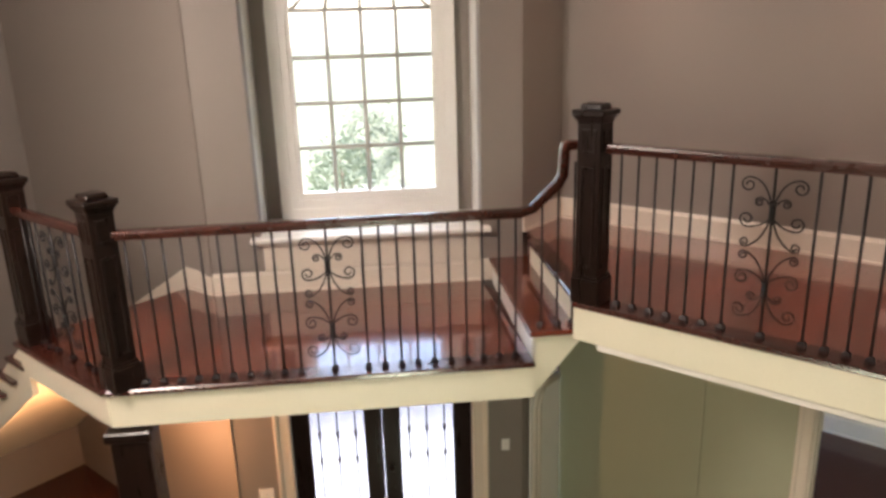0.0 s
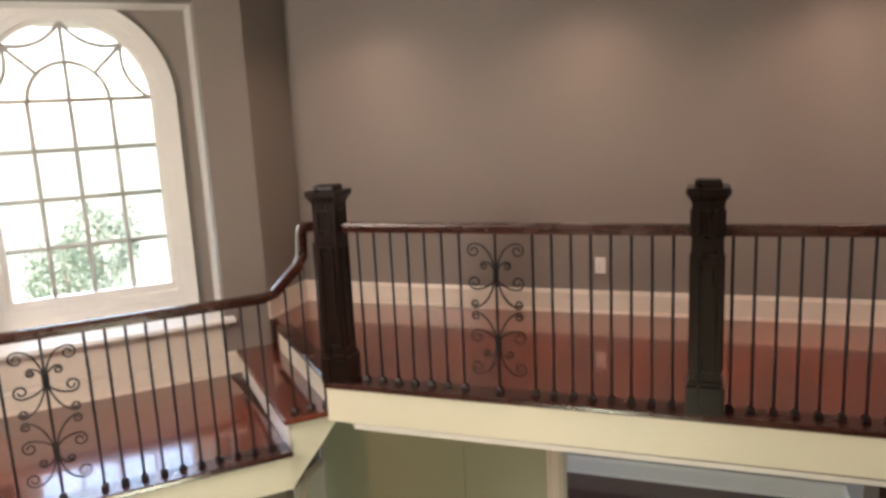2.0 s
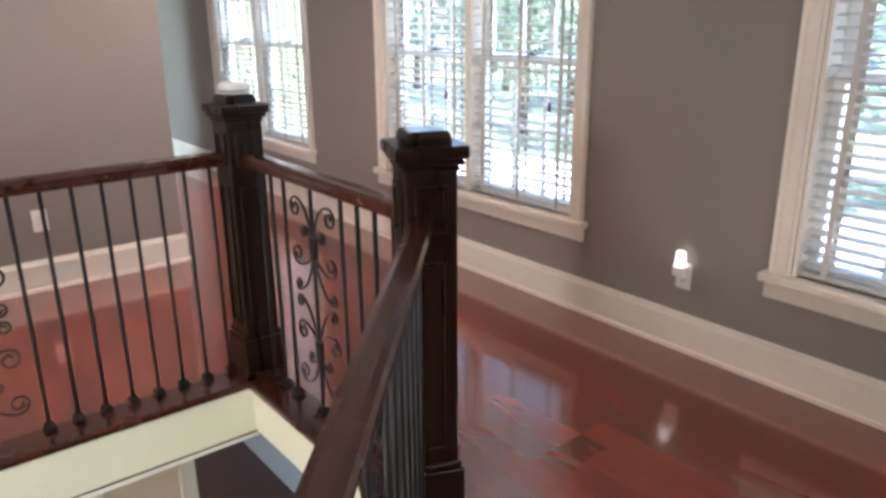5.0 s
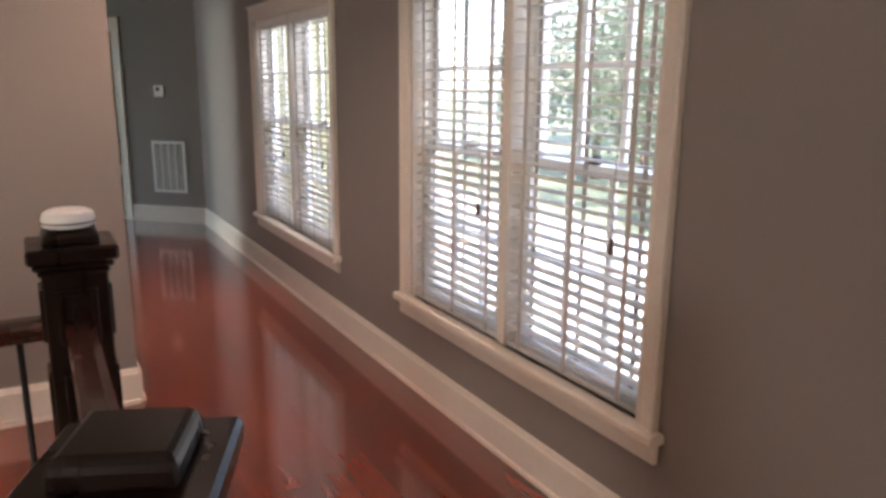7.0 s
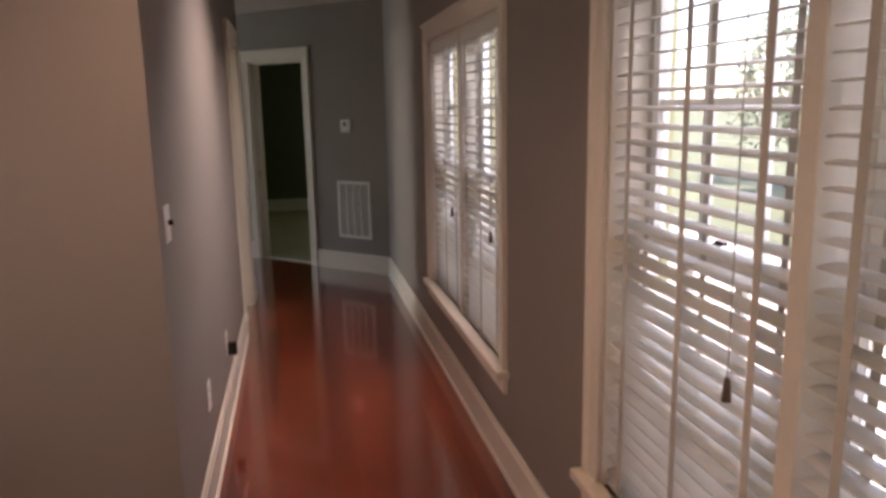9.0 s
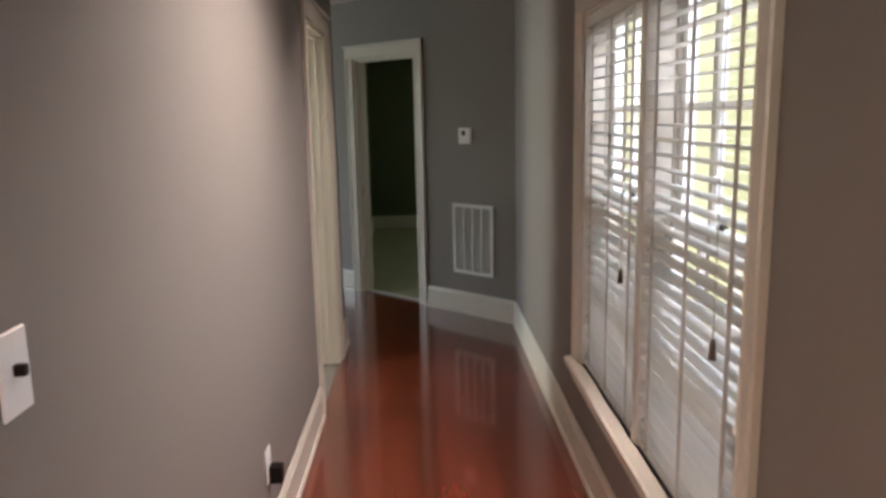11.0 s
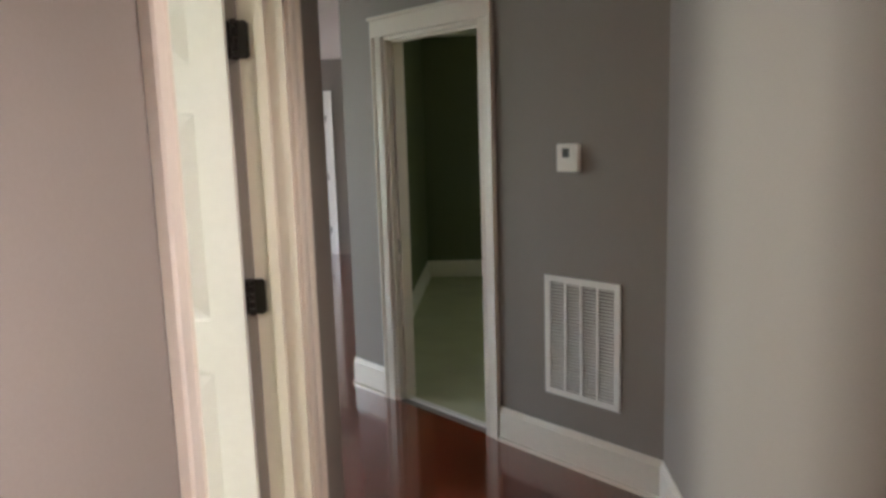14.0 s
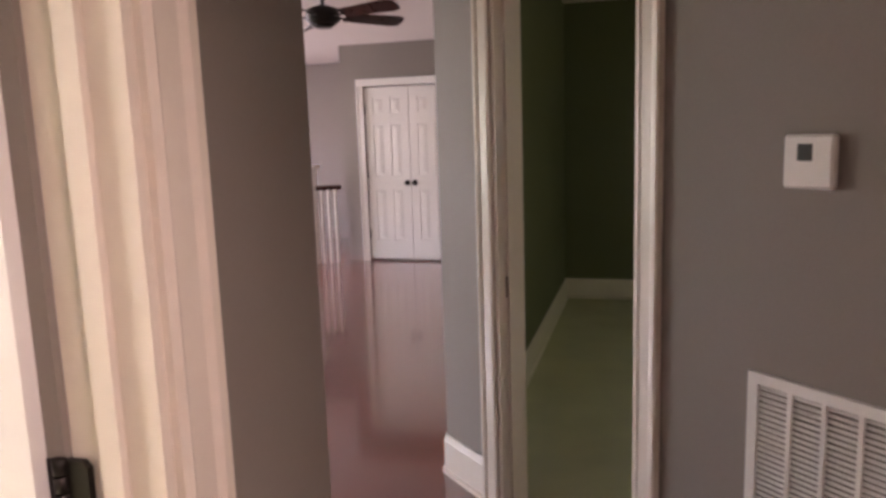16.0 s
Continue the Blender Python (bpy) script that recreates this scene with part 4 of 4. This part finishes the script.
def jamb(parent, m, s0, s1, z1, depth):
    bm = bmesh.new()
    box(bm, s0, -0.001, 0, s0 + 0.018, depth + 0.001, z1 - 0.018, m)
    box(bm, s1 - 0.018, -0.001, 0, s1, depth + 0.001, z1 - 0.018, m)
    box(bm, s0, -0.001, z1 - 0.018, s1, depth + 0.001, z1, m)
    st = depth - 0.05
    box(bm, s0 + 0.018, st - 0.03, 0, s0 + 0.03, st, z1 - 0.018, m)
    box(bm, s1 - 0.03, st - 0.03, 0, s1 - 0.018, st, z1 - 0.018, m)
    box(bm, s0 + 0.03, st - 0.03, z1 - 0.03, s1 - 0.03, st, z1 - 0.018, m)
    part("jamb", bm, TRIM, parent)


# hall door, open into its room
HALL_M, _ = frame_of((-1.24, 0), (-1.24, 4.14))
door_1 = structure(new("door_1"), "cream doorway with an open white panelled door", "door")
casing(HALL_M, DOOR_Y[0], DOOR_Y[1], 0, 2.04, door_1, 0.09, True)
jamb(door_1, HALL_M, DOOR_Y[0], DOOR_Y[1], 2.04, 0.13)
leaf1 = tagged(new("open_door"), "white six-panel interior door standing wide open", "door")
panel_door(leaf1, 0.765, 2.01)
LEAF_TURN = 183.0
leaf1.matrix_world = pose(-1.398, DOOR_Y[1] - 0.02, 0.012, 0, 0, LEAF_TURN)
# dark strip fills the hinge gap in place of its shade
bm = bmesh.new()
box(bm, -1.399, DOOR_Y[1] - 0.020, 0.01, -1.371, DOOR_Y[1] - 0.008, 2.02)
part("gap_shade", bm, BRONZE, door_1, "black strip that puts shade into the hinge gap")
for z in (0.33, 1.07, 1.80):
    hinge(door_1, -1.376, DOOR_Y[1] - 0.026, z - 0.015, 0)

# doorway of the dark room
door_2 = structure(new("door_2"), "cream cased doorway into a dark carpeted room", "door")
casing(DIAG_M, DO[0], DO[1], 0, 2.04, door_2, 0.09, True)
jamb(door_2, DIAG_M, DO[0], DO[1], 2.04, 0.12)
bm = bmesh.new()
box(bm, DO[0] + 0.0175, 0.035, 0.86, DO[0] + 0.0205, 0.075, 0.94, DIAG_M)
part("strike_plate", bm, BRONZE, door_2, "black bronze strike plate")
bm = bmesh.new()
box(bm, DO[0] + 0.018, 0.05, -0.002, DO[1] - 0.018, 0.09, 0.006, DIAG_M)
part("threshold", bm, WHITE, door_2)

# closet doors of the big room
door_3 = structure(new("door_3"), "white cased double closet doorway", "door")
CL_M, _ = frame_of((-4.16, 11.15), (-1.5, 11.15))
casing(CL_M, 0.28, 1.36, 0, 2.04, door_3, 0.085, False, WHITE)
bm = bmesh.new()
box(bm, -3.95, 11.25, 0, -2.70, 11.27, 2.1)
structure(part("closet_back", bm, WHITE), "white closet back behind the doors", "wall")
for k in range(2):
    d = tagged(new("closet_door"), "white six-panel closet door, closed", "door", "closet doors")
    panel_door(d, 0.532, 2.0)
    x0 = -3.88 + 0.004 + 0.536 * k
    d.matrix_world = pose(x0, 11.165, 0.025)
    knob(d, 0.49 if k == 0 else 0.045, 0.0, 0.90, -1)
    for z in (0.3, 1.0, 1.75):
        bm = bmesh.new()
        xx = 0.0 if k == 0 else 0.53
        tube(bm, [(xx, -0.006, z - 0.045), (xx, -0.006, z + 0.045)], 0.010, 6)
        part("hinge", bm, BRONZE, d)

# front doors on the ground floor
door_4 = structure(new("door_4"), "cream cased front doorway", "door")
EM = BAY_M @ Matrix.Translation((0, 0, GROUND))
casing(EM, DOOR_S[0], DOOR_S[1], 0, 2.42, door_4, 0.14, True)
for k in range(2):
    d = tagged(new("front_door"), "dark wood front door with glass and iron rods", "door", "front doors")
    s0 = DOOR_S[0] + 0.005 + k * 0.757
    s1 = s0 + 0.752
    bm = bmesh.new()
    g0, g1 = s0 + 0.15, s1 - 0.15
    box(bm, s0, 0.03, 0, g0, 0.075, 2.41, EM)
    box(bm, g1, 0.03, 0, s1, 0.075, 2.41, EM)
    box(bm, g0, 0.03, 0, g1, 0.075, 0.30, EM)
    box(bm, g0, 0.03, 2.27, g1, 0.075, 2.41, EM)
    part("leaf", bm, DARKWOOD, d)
    bm = bmesh.new()
    box(bm, g0, 0.052, 0.30, g1, 0.056, 2.27, EM)
    pn = part("pane", bm, glass_m, d)
    pn.visible_shadow = False
    for j in range(3):
        x = g0 + (g1 - g0) * (j + 0.5) / 3
        bm = bmesh.new()
        tube(bm, [EM @ Vector((x, 0.042, 0.30)), EM @ Vector((x, 0.042, 2.27))], 0.007, 6)
        for z in (1.1, 1.35, 1.6, 1.85, 2.1):
            tube(bm, [EM @ Vector((x, 0.042, z - 0.03)), EM @ Vector((x, 0.042, z)), EM @ Vector((x, 0.042, z + 0.03))], 0.014, 8)
        part("iron_rod", bm, IRON, d)
    if k == 1:
        bm = bmesh.new()
        tube(bm, [EM @ Vector((s0 + 0.06, 0.03, 1.0)), EM @ Vector((s0 + 0.06, -0.02, 1.0)), EM @ Vector((s0 + 0.06, -0.03, 1.02))], 0.02, 8)
        part("door_handle", bm, BRONZE, d)

# cased openings on the ground floor
GN_M, _ = frame_of((-5.40, 0.012), (0, 0.012))
GNZ = GN_M @ Matrix.Translation((0, 0, GROUND))
opening_1 = structure(new("opening_1"), "wide cream cased opening on the ground floor", "doorway")
casing(GNZ, 0.80, 3.37, 0, 2.5, opening_1, 0.11, True)
jamb(opening_1, GNZ, 0.80, 3.37, 2.5, 0.14)
opening_2 = structure(new("opening_2"), "cream cased opening on the ground floor", "doorway")
casing(GNZ, 4.05, 5.0, 0, 2.1, opening_2, 0.11, True)
side_door = structure(new("opening_3"), "white round-cornered casing beside the front door", "doorway")
for k, off in enumerate((0.0, 0.06)):
    bm = bmesh.new()
    tube(bm, [(-6.70, -0.44 + off, GROUND), (-6.70, -0.44 + off, -1.62), (-6.70, -0.40 + off, -1.50), (-6.70, -0.30 + off, -1.45), (-6.70, -0.05, -1.45)], 0.03, 8)
    part("moulding", bm, TRIM, side_door)
bm = bmesh.new()
box(bm, -6.719, -0.50, GROUND, -6.70, -0.02, -1.47)
part("panel", bm, WHITE, side_door)

# ---- wall fittings ----


def plate(name, label, m, w, h, category, sockets=0, switch=False):
    """A cover plate whose face looks along -y of m."""
    e = tagged(new(name), label, category)
    bm = bmesh.new()
    box(bm, -w / 2, -0.007, -h / 2, w / 2, -0.0005, h / 2)
    part("cover_plate", bm, PLASTIC, e, bevel=0.003)
    for k in range(sockets):
        z = 0.02 if k == 0 else -0.02
        bm = bmesh.new()
        box(bm, -0.017, -0.0095, z - 0.014, 0.017, -0.0065, z + 0.014)
        s = part("socket", bm, PLASTIC, e, bevel=0.002)
        for dx in (-0.006, 0.006):
            bm = bmesh.new()
            box(bm, dx - 0.0012, -0.0102, z - 0.004, dx + 0.0012, -0.0094, z + 0.006)
            part("slot", bm, DARKHOLE, s)
    if switch:
        bm = bmesh.new()
        box(bm, -0.006, -0.022, -0.004, 0.006, -0.006, 0.012)
        part("toggle", bm, BRONZE if switch == 2 else PLASTIC, e, bevel=0.001)
    e.matrix_world = m
    return e


def facing(x, y, z, turn):
    return pose(x, y, z, 0, 0, turn)


plate("wall_outlet", "white plastic outlet on the gallery wall", facing(-4.28, 0, 0.36, 0), 0.075, 0.12, "outlet", 2)
plate("wall_outlet", "white plastic outlet on the gallery wall", facing(-2.0, 0, 0.39, 0), 0.075, 0.12, "outlet", 2)
plate("wall_outlet", "white outlet on the hall wall above the baseboard", facing(-1.24, 0.75, 0.40, 90), 0.075, 0.12, "outlet", 2)
plate("wall_outlet", "white outlet on the hall wall with a black plug", facing(-1.24, 1.56, 0.37, 90), 0.075, 0.12, "outlet", 2)
plate("light_switch", "white light switch plate with dark toggle", facing(-1.24, 0.13, 1.22, 90), 0.075, 0.12, "switch", 0, 2)
plate("wall_outlet", "white outlet under the window wall night light", facing(0, -2.66, 0.345, -90), 0.075, 0.12, "outlet", 2)
plate("light_switch", "black switch plate beside the front door", BAY_M @ pose(2.28, 0, GROUND + 1.15), 0.07, 0.11, "switch", 0, 1)
plate("light_switch", "white switch plate beside the front door", BAY_M @ pose(0.22, 0, GROUND + 0.85), 0.12, 0.12, "switch", 0, 1)
for k in range(2):
    plate("wall_outlet", "white outlet low on the dark room wall", facing(-1.384, 7.4 + 0.35 * k, 0.38, -90), 0.075, 0.12, "outlet", 2)
plug = tagged(new("power_plug"), "black power adapter plugged into the hall outlet", "plug")
bm = bmesh.new()
box(bm, -0.02, -0.055, -0.035, 0.02, -0.01, 0.03)
part("adapter", bm, BRONZE, plug, bevel=0.004)
plug.matrix_world = facing(-1.24, 1.56, 0.34, 90)
night = tagged(new("night_light"), "small white plug-in night light, lit", "night light")
bm = bmesh.new()
box(bm, -0.028, -0.05, -0.02, 0.028, -0.010, 0.025)
part("base", bm, PLASTIC, night, bevel=0.005)
bm = bmesh.new()
tube(bm, [(0, -0.032, 0.025), (0, -0.032, 0.04), (0, -0.032, 0.075), (0, -0.032, 0.09)], 0.026, 12, r_end=0.019)
part("shade", bm, lamp_m, night, "glowing white shade")
night.matrix_world = facing(0, -2.655, 0.37, -90)

thermo = tagged(new("thermostat"), "square white thermostat with a small dark display", "thermostat")
bm = bmesh.new()
box(bm, -0.060, -0.026, -0.060, 0.060, -0.001, 0.060)
part("housing", bm, PLASTIC, thermo, bevel=0.006)
bm = bmesh.new()
box(bm, -0.024, -0.0275, 0.002, 0.012, -0.0255, 0.040)
part("display", bm, DARKHOLE, thermo, "dark display")
TS = (DIAG_L - 0.463)
thermo.matrix_world = DIAG_M @ pose(TS, 0, 1.395)

vent = tagged(new("return_air_grille"), "white louvred return air grille screwed to the wall", "vent")
GW, GH = 0.40, 0.55
bm = bmesh.new()
for a in ((-GW / 2, -GH / 2, GW / 2, -GH / 2 + 0.028), (-GW / 2, GH / 2 - 0.028, GW / 2, GH / 2), (-GW / 2, -GH / 2 + 0.028, -GW / 2 + 0.028, GH / 2 - 0.028), (GW / 2 - 0.028, -GH / 2 + 0.028, GW / 2, GH / 2 - 0.028)):
    box(bm, a[0], -0.012, a[1], a[2], -0.001, a[3])
part("frame", bm, PLASTIC, vent)
bm = bmesh.new()
box(bm, -GW / 2 + 0.02, -0.0025, -GH / 2 + 0.02, GW / 2 - 0.02, -0.001, GH / 2 - 0.02)
part("backing", bm, GRILLE_BACK, vent)
for k in range(1, 4):
    bm = bmesh.new()
    x = -GW / 2 + 0.028 + (GW - 0.056) * k / 4
    box(bm, x - 0.006, -0.0115, -GH / 2 + 0.028, x + 0.006, -0.003, GH / 2 - 0.028)
    part("divider", bm, PLASTIC, vent)
bm = bmesh.new()
box(bm, 0, -0.004, -0.0009, GW - 0.058, 0.004, 0.0009)
LOUVRE = mesh_of("louvre", bm, PLASTIC)
n_l = 34
for k in range(n_l):
    o = new("louvre", LOUVRE)
    o.parent = vent
    o.matrix_world = pose(-GW / 2 + 0.029, -0.0066, -GH / 2 + 0.036 + (GH - 0.072) * k / (n_l - 1), 38)
for sx in (-1, 1):
    for sz in (-1, 1):
        bm = bmesh.new()
        tube(bm, [(sx * (GW / 2 - 0.014), -0.0115, sz * (GH / 2 - 0.05)), (sx * (GW / 2 - 0.014), -0.014, sz * (GH / 2 - 0.05))], 0.004, 8)
        part("screw", bm, PLASTIC, vent)
vent.matrix_world = DIAG_M @ pose(DIAG_L - 0.405, 0, 0.60)

# recessed ceiling lamps over the gallery
for x, y, watts in CANS:
    e = tagged(new("recessed_light"), "round white recessed ceiling light", "ceiling light", "recessed lights")
    bm = bmesh.new()
    tube(bm, [(x + 0.085 * math.cos(k * math.tau / 24), y + 0.085 * math.sin(k * math.tau / 24), CEIL - 0.004) for k in range(25)], 0.012, 6, closed_ends=False)
    part("trim_ring", bm, WHITE, e)

# paved yard beyond the windows
bm = bmesh.new()
box(bm, 0.4, -30, GROUND - 0.3, 15.0, 30, GROUND - 0.2)
structure(part("pavement", bm, PAVING), "pale concrete drive beside the house", "pavement")

# ceiling fan of the big room
fan = tagged(new("ceiling_fan"), "black five-blade ceiling fan at rest", "ceiling fan")
FX, FY, FZ = -2.92, 7.99, 2.33
bm = bmesh.new()
tube(bm, [(0, 0, 0.05), (0, 0, CEIL - FZ)], 0.014, 10)
part("down_rod", bm, BRONZE, fan)
bm = bmesh.new()
tube(bm, [(0, 0, CEIL - FZ - 0.001), (0, 0, CEIL - FZ - 0.03), (0, 0, CEIL - FZ - 0.06)], 0.07, 16, r_end=0.025)
part("canopy", bm, BRONZE, fan)
bm = bmesh.new()
for (z0, r0), (z1, r1) in zip(((0.07, 0.04), (0.045, 0.11), (-0.03, 0.125), (-0.06, 0.09)), ((0.045, 0.11), (-0.03, 0.125), (-0.06, 0.09), (-0.085, 0.05))):
    tube(bm, [(0, 0, z0), (0, 0, z1)], r0, 20, r_end=r1)
part("motor", bm, BRONZE, fan)
for k in range(5):
    a = radians(52 + 72 * k)
    r = Matrix.Rotation(a, 4, 'Z')
    bm = bmesh.new()
    box(bm, 0.10, -0.018, -0.012, 0.20, 0.018, -0.004, r)
    part("blade_iron", bm, BRONZE, fan)
    bm = bmesh.new()
    prism(bm, [(0.18, -0.05), (0.60, -0.068), (0.66, -0.05), (0.67, 0.0), (0.66, 0.05), (0.60, 0.068), (0.18, 0.05)], -0.004, 0.004, r @ Matrix.Rotation(radians(-22), 4, 'X'))
    part("blade", bm, DARKWOOD, fan, "dark wood blade")
fan.matrix_world = pose(FX, FY, FZ)

# stair rail at the far side of the big room
far_rail = tagged(new("stair_rail"), "white newel and dark rail of a far stair", "railing")
bm = bmesh.new()
box(bm, -4.56, 10.85, 0, -4.44, 10.97, 1.12)
box(bm, -4.59, 10.82, 1.12, -4.41, 11.00, 1.16)
part("newel", bm, WHITE, far_rail, bevel=0.005)
bm = bmesh.new()
extrude_profile(bm, RAIL_PROF, (-4.44, 10.91, 0.92), (-4.18, 11.05, 0.92))
part("handrail", bm, RAILWOOD, far_rail)
for k in range(3):
    bm = bmesh.new()
    x = -4.39 + 0.08 * k
    box(bm, x - 0.015, 10.93 + 0.02 * k, 0, x + 0.015, 10.96 + 0.02 * k, 0.87)
    part("baluster", bm, WHITE, far_rail)

# ---- outside ----
bm = bmesh.new()
N = 24
ring = [bm.verts.new((600 * math.cos(k * math.tau / N), 600 * math.sin(k * math.tau / N), GROUND - 0.25)) for k in range(N)]
bm.faces.new(ring)
structure(part("ground", bm, GRASS), "green lawn around the house", "lawn")


def tree(x, y, h, r, seed):
    rnd = random.Random(seed)
    e = tagged(new("tree"), "leafy green tree in the garden", "tree", "garden trees")
    bm = bmesh.new()
    z0 = GROUND - 0.25
    tube(bm, [(0, 0, 0), (0.05, 0.03, h * 0.3), (0.0, 0.08, h * 0.6), (0.05, 0.0, h * 0.85)], 0.05 * h * 0.5, 8, r_end=0.03)
    for k in range(7):
        a = rnd.uniform(0, math.tau)
        z = h * rnd.uniform(0.3, 0.7)
        tube(bm, [(0, 0.04, z), (math.cos(a) * r * 0.4, math.sin(a) * r * 0.4, z + h * 0.08), (math.cos(a) * r * 0.8, math.sin(a) * r * 0.8, z + h * 0.2)], 0.05, 5, r_end=0.012)
    part("trunk", bm, BARK, e)
    vs, fs = [], []
    for k in range(2600):
        a, b = rnd.uniform(0, math.tau), math.acos(rnd.uniform(-1, 1))
        d = rnd.uniform(0.45, 1.0) ** 0.5 * (1 + 0.25 * math.sin(3 * a + seed) * math.sin(2 * b))
        c = Vector((r * d * math.sin(b) * math.cos(a), r * d * math.sin(b) * math.sin(a), h * 0.62 + h * 0.40 * d * math.cos(b)))
        u = Vector((rnd.gauss(0, 1), rnd.gauss(0, 1), rnd.gauss(0, 0.6))).normalized()
        v = u.orthogonal().normalized()
        s = rnd.uniform(0.10, 0.22)
        i = len(vs)
        vs += [c - u * s, c + v * s * 0.55, c + u * s, c - v * s * 0.55]
        fs.append((i, i + 1, i + 2, i + 3))
    me = bpy.data.meshes.new("crown")
    me.from_pydata([tuple(q) for q in vs], [], fs)
    me.materials.append(LEAF)
    cr = new("crown", me)
    cr.parent = e
    e.location = (x, y, z0)
    return e


t0 = tree(17, 2.0, 8.5, 3.0, 1)
for k, (x, y, s) in enumerate(((22, 9.5, 1.2), (21, -6.5, 1.1), (28, 16, 1.4), (19, 17.5, 0.9), (32, 3, 1.5), (27, -13, 1.4), (24, 26, 1.2), (-21, 12.5, 0.24), (-19, 9.5, 0.20), (-26, 16, 0.28), (-22, 8, 0.22), (-30, 21, 0.34), (18, 11.5, 0.8), (34, 22, 1.3), (38, 12, 1.4), (25, 20, 1.1), (36, -4, 1.2), (44, 30, 1.5), (48, 8, 1.4), (46, 18, 1.5), (30, 30, 1.2), (26, 34, 1.1), (40, 42, 1.6), (42, -16, 1.4), (50, -2, 1.4))):
    c = copy_thing(t0, pose(x, y, GROUND - 0.25, 0, 0, 67 * k))
    c.scale = (s, s, s)

# ---- floor planks, last ----


def clip(poly, a, b, c):
    """The part of a polygon with a * x + b * y <= c."""
    out = []
    for i, p in enumerate(poly):
        q = poly[(i + 1) % len(poly)]
        dp, dq = a * p[0] + b * p[1] - c, a * q[0] + b * q[1] - c
        if dp <= 0:
            out.append(p)
        if dp * dq < 0:
            k = dp / (dp - dq)
            out.append((p[0] + (q[0] - p[0]) * k, p[1] + (q[1] - p[1]) * k))
    return out


def area(poly):
    return abs(sum(p[0] * q[1] - q[0] * p[1] for p, q in zip(poly, poly[1:] + poly[:1]))) / 2


def planks(parent, poly, z, width=0.125, turn=90.0, seed=1, joined=False, length=(0.7, 1.7)):
    """Boards along the way of turn, cut to a convex outline, each a little proud of the joints."""
    rnd = random.Random(seed)
    r = Matrix.Rotation(-radians(turn), 2)
    back = Matrix.Rotation(radians(turn), 2)
    loc = [tuple(r @ Vector(p)) for p in poly]
    x0, x1 = min(p[0] for p in loc), max(p[0] for p in loc)
    y0, y1 = min(p[1] for p in loc), max(p[1] for p in loc)
    allbm = bmesh.new() if joined else None
    row = math.floor(y0 / width) * width
    while row < y1:
        x = x0 - rnd.uniform(0, 1.2)
        while x < x1:
            ln = rnd.uniform(*length)
            q = clip(clip(clip(clip(loc, 1, 0, x + ln - 0.0004), -1, 0, -x - 0.0004), 0, 1, row + width - 0.0004), 0, -1, -row - 0.0004)
            x += ln
            if len(q) < 3 or area(q) < 0.0006:
                continue
            w = [tuple(back @ Vector(p)) for p in q]
            bm = allbm if joined else bmesh.new()
            prism(bm, w, z - 0.017, z + rnd.uniform(-0.0002, 0.0001))
            if not joined:
                part("plank", bm, FLOOR, parent)
        row += width
    if joined:
        tagged(part("plank_field", allbm, FLOOR, parent), kind="stuff")


planks(floor_hall, HALL, 0, seed=2)
planks(floor_east, EAST, 0, seed=3)
planks(floor_gallery, GALLERY, 0, seed=4)
planks(floor_south, [(-2.92, -4.19), (BX, -2.86), (0, -2.86), (0, -7.5), (-4.97, -7.5), (-4.97, -6.24)], 0, seed=5)
planks(floor_land, LAND[:1] + LAND[2:], -0.38, turn=45, seed=6)
planks(floor_pass, PASS, 0, seed=7)
planks(floor_big, [(-7.5, 4.14), (-1.42, 4.14), (-1.53, 5.95), (-1.53, 11.15), (-4.16, 13.0), (-7.5, 13.0)], 0, turn=0, seed=8, joined=True)
